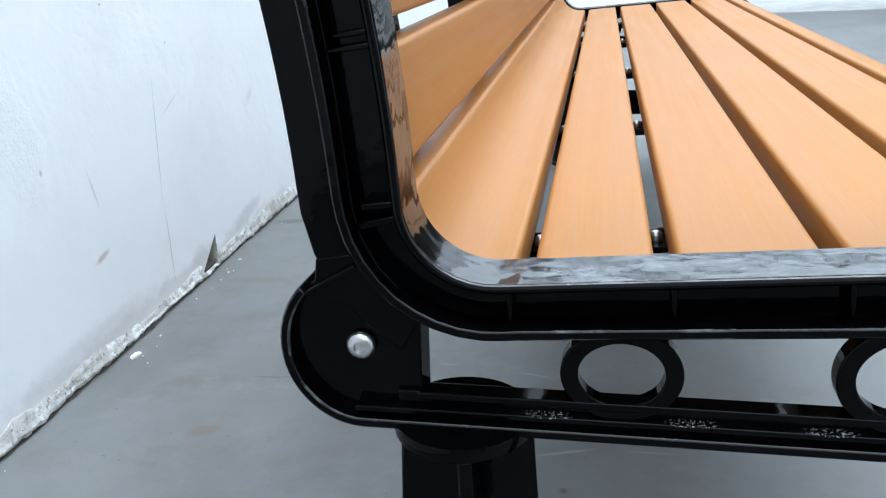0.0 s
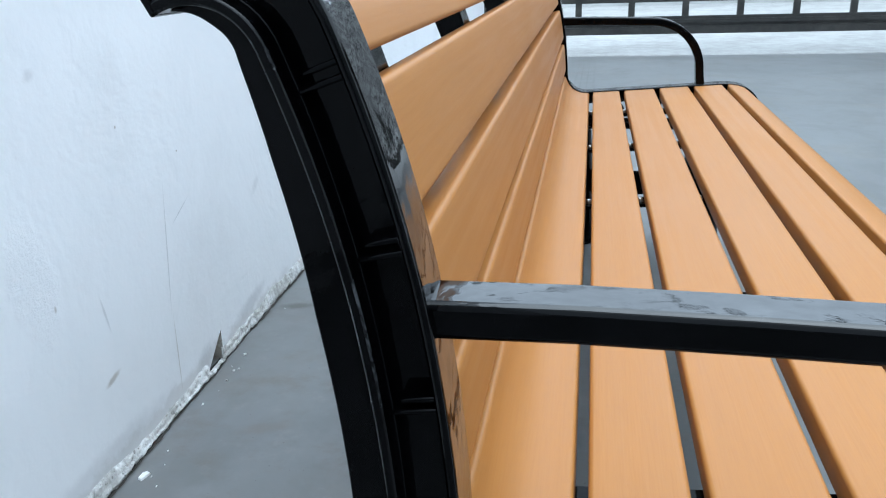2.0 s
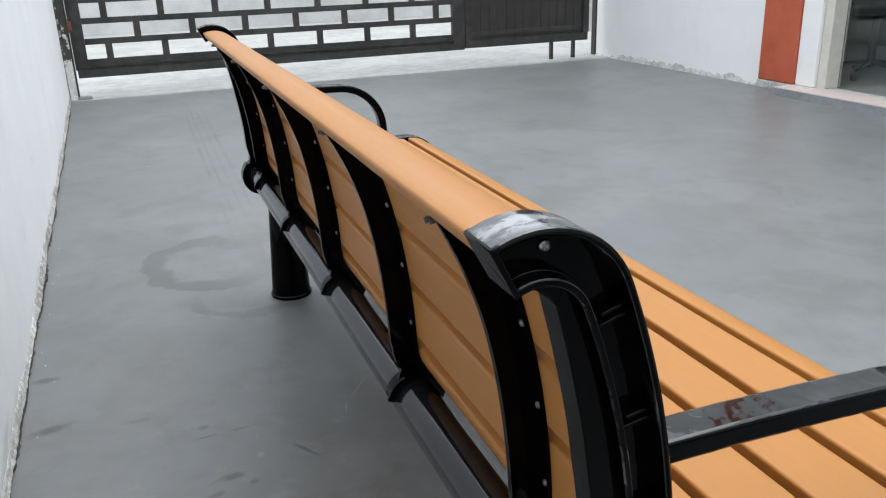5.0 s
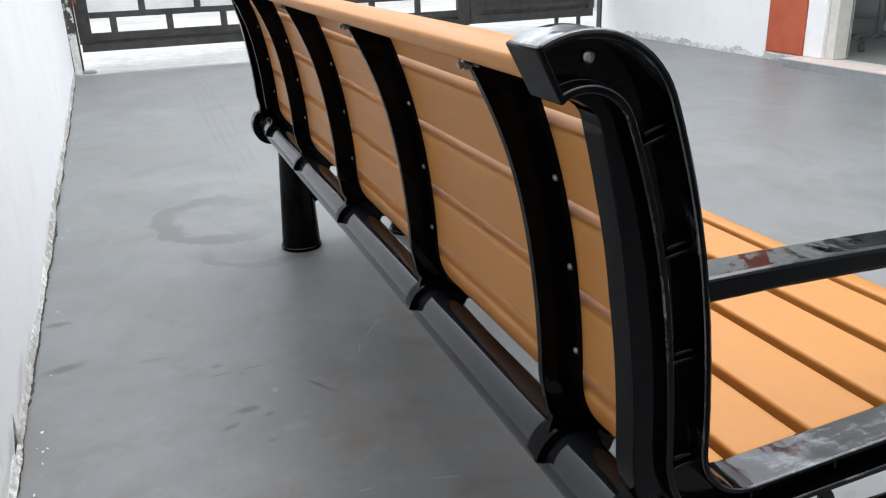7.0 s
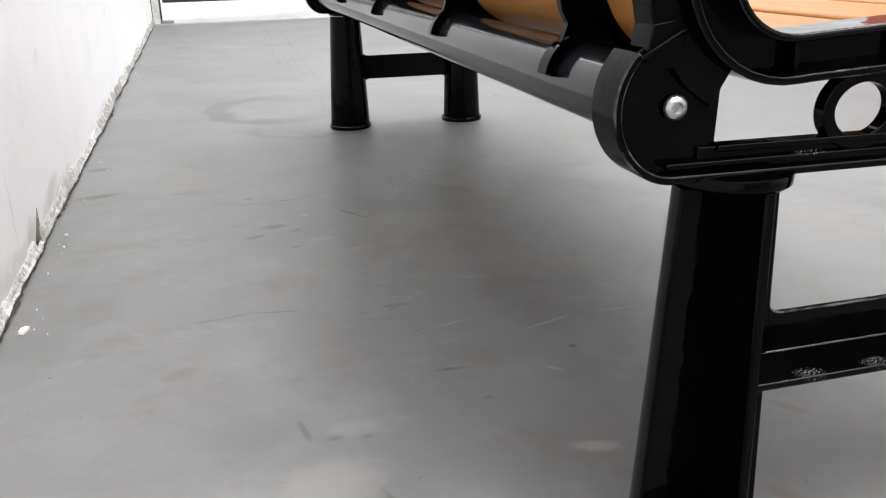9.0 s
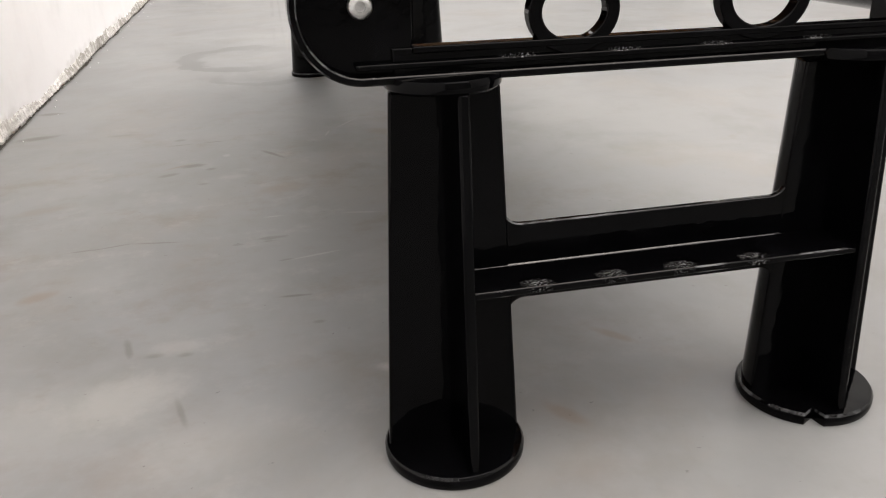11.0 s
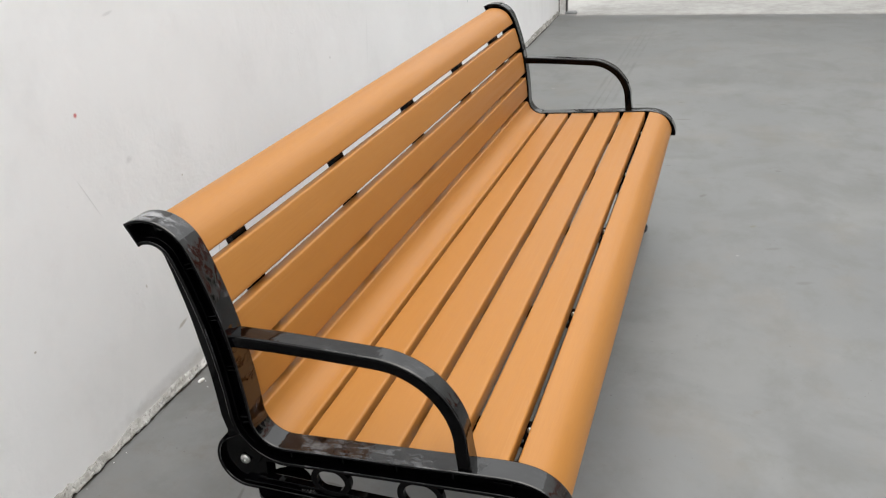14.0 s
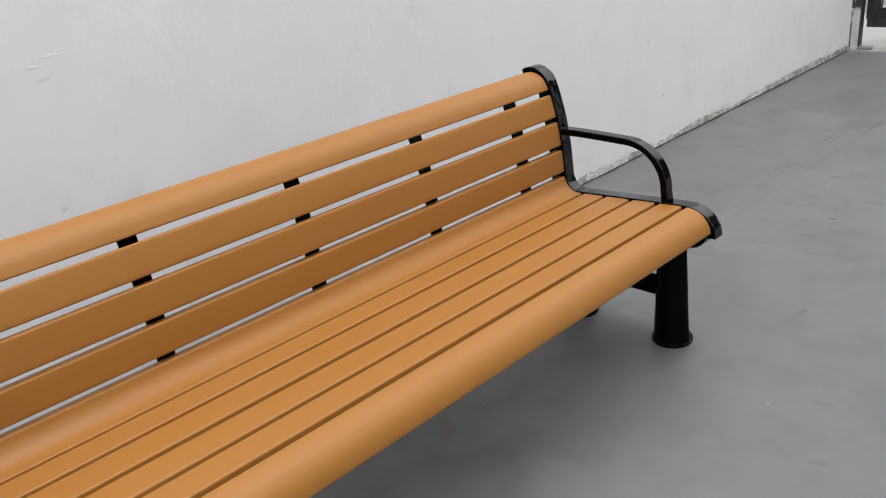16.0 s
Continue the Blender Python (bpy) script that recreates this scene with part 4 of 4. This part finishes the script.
def make_end_frame(flip):
    bm = bmesh.new()
    ends = (0.0, TOTAL)
    lip = bmesh.new()
    strip(lip, ring_of(0.001, TOTAL - 0.001, lambda s: rim(s) - 0.006), ring_of(0.001, TOTAL - 0.001, rim), -0.0055, 0.024, flip)
    strip(bm, ring_of(0.001, TOTAL - 0.001, lambda s: 0.005), ring_of(0.001, TOTAL - 0.001, lambda s: rim(s) - 0.004), 0.015, 0.0215, flip)
    for a, b in ((0.0, 0.005), (TOTAL - 0.005, TOTAL)):
        strip(bm, run(a, b, 0.0002), run(a, b, 0.0002 + rim(a)), -0.0058, 0.0358, flip)
    # stiffening ticks across the channel, in close pairs on the back
    for z in (0.722, 0.637, 0.550, 0.458):
        for dz in (-0.0035, 0.0035):
            s = s_back(z + dz)
            long_ = 0.031 if dz < 0 else 0.026
            strip(bm, run(s - 0.0016, s + 0.0016, 0.005), run(s - 0.0016, s + 0.0016, long_), 0.0035, 0.0153, flip)
    for x in (0.088, 0.176, 0.264, 0.352, 0.441):
        s = s_seat(x)
        strip(bm, run(s - 0.0016, s + 0.0016, 0.006), run(s - 0.0016, s + 0.0016, 0.0310), 0.0035, 0.0153, flip)
    # fin behind the back
    s0, s1 = 0.006, s_back(0.425)
    n = 40
    a, b = [], []
    stops = ((s0, 0.0385), (0.055, 0.0470), (s_back(0.69), 0.0570), (s_back(0.605), 0.0610), (s1, 0.0615))
    for i in range(n + 1):
        s = s0 + (s1 - s0) * i / n
        a.append(on(s, 0.030))
        b.append(on(s, float(np.interp(s, [p[0] for p in stops], [p[1] for p in stops]))))
    strip(bm, a, b, 0.0045, 0.030, flip)
    plate(bm, [(-0.0215, 0.428), (-0.0255, 0.404), (0.000, 0.398), (0.004, 0.432)], 0.0042, 0.0302, flip)
    # raised ridge where the fin runs into the boss
    strip(bm, [(-0.030, 0.4085), (0.002, 0.4265)], [(-0.029, 0.4055), (0.003, 0.4235)], 0.0008, 0.0110, flip)
    # bolt plates, lower bar and rims
    (rx, rz), (fx, fz) = REAR_BOLT, FRONT_BOLT
    corner = [on(s, rim(s) - 0.003) for s in np.linspace(s_back(0.430), s_seat(0.062), 14)]
    corner = [p for p in corner if p[0] < 0.036][::-1]
    plate(bm, arc(rx, rz, 0.0474, 0.0496, 136, 290, 26) + [(0.034, 0.322), (0.0360, 0.389)] + corner + [(-0.012, 0.420)], 0.0099, 0.0345, flip)
    plate(bm, arc(fx, fz, 0.0515, 0.0515, -90, 20, 18) + [(0.488, 0.416), (0.411, 0.416), (0.413, 0.320)], 0.0099, 0.0345, flip)
    outer = arc(rx, rz, 0.0480, 0.0525, 132, 268, 20) + arc(fx, fz, 0.0530, 0.0525, 272, 366, 18)
    inner = arc(rx, rz, 0.0420, 0.0465, 132, 268, 20) + arc(fx, fz, 0.0470, 0.0465, 272, 366, 18)
    strip(lip, outer, inner, 0.0, 0.0355, flip)
    strip(bm, [(0.02, 0.3440), (0.42, 0.3400)], [(0.02, 0.322), (0.42, 0.318)], 0.0065, 0.0180, flip)
    strip(bm, [(0.034, 0.3450), (0.415, 0.3410)], [(0.034, 0.3400), (0.415, 0.3360)], 0.0030, 0.0165, flip)
    strip(bm, [(-0.006, 0.3350), (0.452, 0.3310)], [(-0.006, 0.3310), (0.452, 0.3270)], 0.0012, 0.0085, flip)
    for cx, cz, ax, az in ((0.1505, 0.3620, 0.0240, 0.0195), (0.2990, 0.3660, 0.0275, 0.0232)):
        strip(bm, arc(cx, cz, ax + 0.0100, az + 0.0100, 0, 360, 40)[:-1], arc(cx, cz, ax, az, 0, 360, 40)[:-1], 0.0035, 0.0150, flip, True)
        # small fillets where the ring runs into the bar and the rail
        for k in (-1, 1):
            for up in (-1, 1):
                edge = cz - 0.3415 + 0.008 * (cx - 0.15) if up < 0 else on(s_seat(cx), rim(s_seat(cx)))[1] - cz
                c = min(1.0, edge / (az + 0.0100))
                x0, z0, r = cx + k * (ax + 0.0100) * math.sqrt(1 - c * c), cz + up * edge, 0.007
                plate(bm, [(x0 - k * 0.005, z0 + up * 0.002), (x0 + k * r, z0 + up * 0.002), (x0 + k * r, z0), (x0 + k * 0.45 * r, z0 - up * 0.12 * r),
                           (x0 + k * 0.22 * r, z0 - up * 0.45 * r), (x0 + k * 0.22 * r, z0 - up * r), (x0 - k * 0.003, z0 - up * r)], 0.0042, 0.0145, flip)
    frame_ = part("end_frame", bm, BLACK, bench, "glossy black cast end frame", bevel=0.0020)
    part("lip", lip, BLACK, frame_, "black lip with worn edges and painted highlights", bevel=0.0013, edge=BLACK_EDGE)
    b2 = bmesh.new()
    strip(b2, run(*ends, 0.0), run(*ends, 0.006), -0.006, 0.036, flip)
    shaded_sides(part("rim", b2, BLACK_WORN, frame_, "rubbed glossy black rim", bevel=0.0028), BLACK)
    for bx, bz in (REAR_BOLT, FRONT_BOLT):
        b2 = bmesh.new()
        out = flip(0.0) - flip(0.01)
        dome(b2, (bx, flip(0.0075), bz), (0, out, 0), 0.0087, 0.0052, 24, True)
        part("bolt", b2, STEEL, frame_, "zinc button-head bolt")
    sx, sz = on(0.052, 0.018)
    for x, z in ((sx, sz), (0.4950, 0.4030)):
        b2 = bmesh.new()
        dome(b2, (x, flip(0.0145), z), (0, flip(0.0) - flip(0.01), 0), 0.0046, 0.0022, 14, True)
        part("screw", b2, SCREW, frame_, "small dark steel screw")
    return frame_


def make_armrest(flip):
    c = (0.243, 0.4705)
    top = [(on(s_back(0.609))[0] - 0.004, 0.6078), (0.09, 0.6080), (0.17, 0.6063)] + arc(*c, 0.135, 0.1335, 90, 0, 22) + [(0.3835, 0.428)]
    low = [(top[0][0], 0.5875), (0.09, 0.5880), (0.17, 0.5862)] + arc(*c, 0.1145, 0.1135, 90, 0, 22) + [(0.3615, 0.428)]
    bm = bmesh.new()
    strip(bm, top, low, 0.0005, 0.0345, flip)
    shaded_sides(part("armrest", bm, BLACK_ARM, bench, "curved black armrest bar", bevel=0.004), BLACK)


LEGS = ((0.0585, 0.0570, 0.0415, 0.0570, 0.0050), (0.3928, 0.3935, 0.0428, 0.0555, 0.0005))


def make_leg_frame(flip):
    """Two legs, flat outside with an upright rib and rounded inside, on round feet, joined by a plate with a shelf."""
    yc, face, high = 0.0195, 0.0175, 0.312

    def at(leg, z):
        k = z / high
        return leg[1] + (leg[0] - leg[1]) * k, leg[3] + (leg[2] - leg[3]) * k
    legs = []
    for leg in LEGS:
        bm = bmesh.new()
        n = 18
        rings = []
        for z in (0.008, 0.06, 0.15, 0.24, high):
            x, r = at(leg, z)
            ring = [(x + r, face)] + [(x + r * math.cos(math.pi * k / n), yc + r * math.sin(math.pi * k / n)) for k in range(n + 1)] + [(x - r, face)]
            rings.append([bm.verts.new((px, flip(py), z)) for px, py in ring])
        k = len(rings[0])
        for p, q in zip(rings, rings[1:]):
            for j in range(k):
                h = (j + 1) % k
                bm.faces.new((p[j], p[h], q[h], q[j]))
        bm.faces.new(rings[0])
        bm.faces.new(rings[-1])
        # upright rib, as deep as the foot's and the collar's radius
        rows = []
        for z in (0.0085, high + 0.003):
            x, r = at(leg, z)
            x += leg[4]
            rows.append([bm.verts.new((x + dx, flip(y), z)) for dx, y in ((-0.0085, face + 0.002), (-0.0052, face - 0.012), (-0.0042, yc - r + 0.001), (0.0042, yc - r + 0.001), (0.0052, face - 0.012), (0.0085, face + 0.002))])
        for a in range(6):
            b = (a + 1) % 6
            bm.faces.new((rows[0][a], rows[0][b], rows[1][b], rows[1][a]))
        bm.faces.new(rows[0])
        bm.faces.new(rows[1])
        legs.append(bm)
    # cross plate with rounded inner corners, and the shelf that stands out from it
    (xa, ra), (xb, rb) = at(LEGS[0], 0.205), at(LEGS[1], 0.205)
    (xc, rc), (xd, rd) = at(LEGS[0], 0.130), at(LEGS[1], 0.130)
    a, b, c, d = xa + ra, xb - rb, xc + rc, xd - rd
    outline = [(0.07, 0.136)] + arc(c + 0.011, 0.124, 0.013, 0.012, 180, 90, 6) + arc(d - 0.011, 0.123, 0.013, 0.012, 90, 0, 6) + [(0.38, 0.135), (0.38, 0.2005)]
    outline += arc(b - 0.012, 0.2135, 0.014, 0.013, 0, -90, 6) + arc(a + 0.012, 0.2140, 0.014, 0.013, 270, 180, 6) + [(0.07, 0.2010)]
    bar = bmesh.new()
    plate(bar, outline, 0.0183, 0.0240, flip)
    _, r = at(LEGS[0], 0.164)
    strip(bar, [(0.066, 0.1665), (0.389, 0.1655)], [(0.066, 0.1605), (0.389, 0.1595)], yc - r + 0.004, 0.0190, flip)
    leg_frame = part("leg_frame", bar, BLACK, bench, "black crossbar between two legs, with chafed edges and painted highlights", bevel=0.0012, edge=BLACK_EDGE)
    for bm in legs:
        part("leg", bm, BLACK, leg_frame, bevel=0.0022)
    # thin strip added between plate and shelf to catch the corner's highlight
    bead = bmesh.new()
    ends = []
    for x, z in ((0.072, 0.1664), (0.384, 0.1655)):
        ends.append([bead.verts.new((x, flip(y), z + dz)) for y, dz in ((0.0190, -0.0005), (0.0169, -0.0003), (0.0176, 0.0004), (0.0181, 0.0013), (0.0190, 0.0013))])
    for k in range(5):
        h = (k + 1) % 5
        bead.faces.new((ends[0][k], ends[0][h], ends[1][h], ends[1][k]))
    bead.faces.new(ends[0])
    bead.faces.new(ends[1])
    part("bead", bead, BLACK_ARM, leg_frame, "thin glossy black strip added for the corner highlight", smooth=80)
    for i, (xt, xb, rt, rb, _) in enumerate(LEGS):
        bm = bmesh.new()
        turned(bm, xt - 0.0015, flip(yc), [(rt - 0.0010, 0.3140), (rt + 0.0012, 0.3160), (rt + 0.0016, 0.3215), (rt + 0.0004, 0.3240), (rt - 0.012, 0.3245)], 40)
        part("collar", bm, BLACK, leg_frame, "round black collar")
        bm = bmesh.new()
        turned(bm, xb, flip(yc), [(0.0585, 0.0), (0.0598, 0.003), (0.0598, 0.0095), (0.0580, 0.0118), (0.05, 0.0122)], 44)
        if i == 1 and flip is near:
            # a small U-shaped bolt slot is open in the front of this foot
            for v in bm.verts:
                a = math.degrees(math.atan2(v.co.y - yc, v.co.x - xb))
                if -122 < a < -108 and (v.co - Vector((xb, yc, v.co.z))).length > 0.045:
                    v.co.x, v.co.y = xb + (v.co.x - xb) * 0.80, yc + (v.co.y - yc) * 0.80
        foot = part("foot", bm, BLACK, leg_frame, "round black foot plate with a worn edge and painted highlight")
        foot.data.materials.append(BLACK_EDGE)
        for poly in foot.data.polygons:
            if 0.009 < poly.center.z < 0.0119:
                poly.material_index = 1


END_FRAMES = []
for flip_ in (near, far):
    END_FRAMES.append((make_end_frame(flip_), flip_))
    make_armrest(flip_)
    make_leg_frame(flip_)

# beams between the end frames
for name_, (bx_, bz_) in (("rear_beam", REAR_BOLT), ("front_beam", FRONT_BOLT)):
    bm_ = bmesh.new()
    rod(bm_, (bx_, 0.033, bz_), (bx_, LONG - 0.033, bz_), 0.030, 28)
    part(name_, bm_, BEAM, bench, "dark grey steel tube")

SLATS = [("crest_slat", 0.006, s_back(0.7240))]
for za_, zb_ in ((0.7100, 0.6420), (0.6280, 0.5560), (0.5420, 0.4730)):
    SLATS.append(("back_slat", s_back(za_), s_back(zb_)))
SLATS.append(("cove_slat", s_back(0.4592), s_seat(0.0895)))
for xa_, xb_ in ((0.0995, 0.168), (0.180, 0.257), (0.270, 0.343), (0.356, 0.4265)):
    SLATS.append(("seat_slat", s_seat(xa_), s_seat(xb_)))
SLATS.append(("front_slat", s_seat(0.440), TOTAL - 0.016))
LOW_OFF = 0.0318


def top_off(s):
    """How far the slats' face lies behind the frame's rim."""
    return float(np.interp(s, (0.0, 0.045, 0.090, s_back(0.72), s_back(0.47), s_seat(0.10)), (0.0155, 0.0150, 0.0115, 0.0065, 0.0050, 0.0035)))


def make_slat_board(name, s0, s1):
    r = 0.0042
    lip0, lip1 = top_off(s0), top_off(s1)
    loop = []
    n = max(3, int((s1 - s0) / 0.007))
    for i in range(n + 1):
        s = s0 + r + (s1 - s0 - 2 * r) * i / n
        loop.append((s, top_off(s)))
    loop += [(s1 - r + r * math.sin(a), lip1 + r - r * math.cos(a)) for a in (0.4, 0.8, 1.2, 1.5708)]
    loop += [(s1 - r * (1 - math.cos(a)), LOW_OFF - r + r * math.sin(a)) for a in (0.0, 0.6, 1.2)]
    for i in range(n + 1):
        loop.append((s1 - r - (s1 - s0 - 2 * r) * i / n, LOW_OFF))
    loop += [(s0 + r * (1 - math.sin(a)), LOW_OFF - r + r * math.cos(a)) for a in (0.6, 1.2, 1.5708)]
    loop += [(s0 + r - r * math.cos(a), lip0 + r - r * math.sin(a)) for a in (0.0, 0.4, 0.8, 1.2)]
    # the front slat rounds off a little more than the frame
    pts = [on(s, o + 0.009 * max(0.0, (s - TOTAL + 0.09) / 0.09)) for s, o in loop]
    bm = bmesh.new()
    y0, y1, bow = 0.0365, LONG - 0.0365, 0.0004
    ys = [y0 + (y1 - y0) * k / 10 for k in range(11)]
    ph = random.uniform(0, 6)
    rings = [[bm.verts.new((x, y, z + bow * math.sin(ph + 2.3 * y))) for x, z in pts] for y in ys]
    k = len(pts)
    for a, b in zip(rings, rings[1:]):
        for i in range(k):
            j = (i + 1) % k
            bm.faces.new((a[i], a[j], b[j], b[i]))
    bm.faces.new(rings[0])
    bm.faces.new(rings[-1])
    part(name, bm, SLAT, bench, "orange-tan wood-grain composite slat", smooth=50)


random.seed(5)
for slat_ in SLATS:
    make_slat_board(*slat_)

RIBS = (0.150, 0.520, 0.919, 1.313, 1.691)
GAPS = [(a[2] + b[1]) / 2 for a, b in zip(SLATS, SLATS[1:])]


def make_rib(yc):
    bm = bmesh.new()
    s0, s1 = 0.012, TOTAL - 0.020
    strip(bm, run(s0, s1, 0.0320), run(s0, s1, 0.0365), yc - 0.020, yc + 0.020, near)
    # fin behind the back: it springs from under the crest, and is shallower below the seat
    a, b = [], []
    s_full, s_turn = s_back(0.655), s_back(0.435)
    start, full, above = Vector(on(0.014, 0.0365)), Vector(on(s_full, 0.062)), Vector(on(s_full - 0.01, 0.062))
    lead = full + (above - full).normalized() * 0.055
    n = 60
    for i in range(n + 1):
        s = 0.014 + (s1 - 0.014) * i / n
        a.append(on(s, 0.036))
        if s < s_full:
            k = (s - 0.014) / (s_full - 0.014)
            b.append(tuple(start * (1 - k) ** 2 + lead * 2 * k * (1 - k) + full * k * k))
        elif s < s_turn:
            b.append(on(s, 0.062))
        else:
            b.append(on(s, max(0.044, 0.062 - 0.5 * (s - s_turn))))
    strip(bm, a, b, yc + 0.001, yc + 0.009, near)
    # saddle round the rear beam
    bx, bz = REAR_BOLT
    strip(bm, arc(bx, bz, 0.0360, 0.0360, 40, 172, 22), arc(bx, bz, 0.0295, 0.0295, 40, 172, 22), yc - 0.010, yc + 0.018, near)
    strip(bm, arc(bx, bz, 0.0405, 0.0405, 60, 170, 20), arc(bx, bz, 0.0350, 0.0350, 60, 170, 20), yc - 0.010, yc - 0.005, near)
    plate(bm, [(0.018, 0.398), (0.040, 0.402), (0.046, 0.384), (0.036, 0.360), (0.026, 0.360)], yc - 0.008, yc + 0.016, near)
    ss = [s_back(0.465) + (s_seat(0.085) - s_back(0.465)) * i / 12 for i in range(13)]
    strip(bm, [on(s, 0.0355) for s in ss], arc(bx, bz, 0.029, 0.029, 175, 40, 12), yc + 0.0012, yc + 0.0088, near)
    bx, bz = FRONT_BOLT
    strip(bm, arc(bx, bz, 0.0365, 0.0365, 30, 150, 14), arc(bx, bz, 0.0295, 0.0295, 30, 150, 14), yc - 0.020, yc + 0.020, near)
    rib = part("rib", bm, BLACK_DULL, bench, "black metal slat support rib", bevel=0.001, edge=BLACK_EDGE)
    for k, (name, a_, b_) in enumerate(SLATS):
        if k in (1, 2, 3):
            s = (a_ + b_) / 2 + 0.012
            p = on(s, 0.0365)
            q = on(s, 0.05)
            b2 = bmesh.new()
            dome(b2, (p[0], yc - 0.0165, p[1]), (q[0] - p[0], 0, q[1] - p[1]), 0.0031, 0.0024, 12, True)
            part("screw", b2, SCREW, rib, "small steel screw")
    # clips that show in the gaps
    for k, s in enumerate(GAPS):
        if k in (4, 5, 6, 7, 8):
            p, q = on(s, 0.032), on(s, 0.0)
            b2 = bmesh.new()
            dome(b2, (p[0], yc - 0.006, p[1]), (q[0] - p[0], 0, q[1] - p[1]), 0.0048, 0.007, 10)
            part("nut", b2, STEEL, rib, "bright steel nut")
    # the bolt that holds the crest slat sticks out behind the rib's top
    x, z = on(0.006, 0.0345)
    b2 = bmesh.new()
    rod(b2, (x + 0.006, yc + 0.004, z), (x - 0.0002, yc + 0.004, z - 0.0006), 0.0045, 6)
    rod(b2, (x - 0.0004, yc + 0.004, z - 0.0006), (x - 0.0040, yc + 0.004, z - 0.0014), 0.0026, 10)
    part("nut", b2, SCREW, rib, "steel nut on a bolt end", smooth=30)


for y_ in RIBS:
    make_rib(y_)

# nuts that hold the slats to the end frames, in the gaps of the back
for frame_, flip_ in END_FRAMES:
    for s_ in GAPS[:4]:
        p_ = on(s_, 0.019)
        bm_ = bmesh.new()
        rod(bm_, (p_[0], flip_(0.0215), p_[1]), (p_[0], flip_(0.0430), p_[1]), 0.0062, 6)
        part("nut", bm_, BLACK, frame_, "black hex nut", smooth=20)
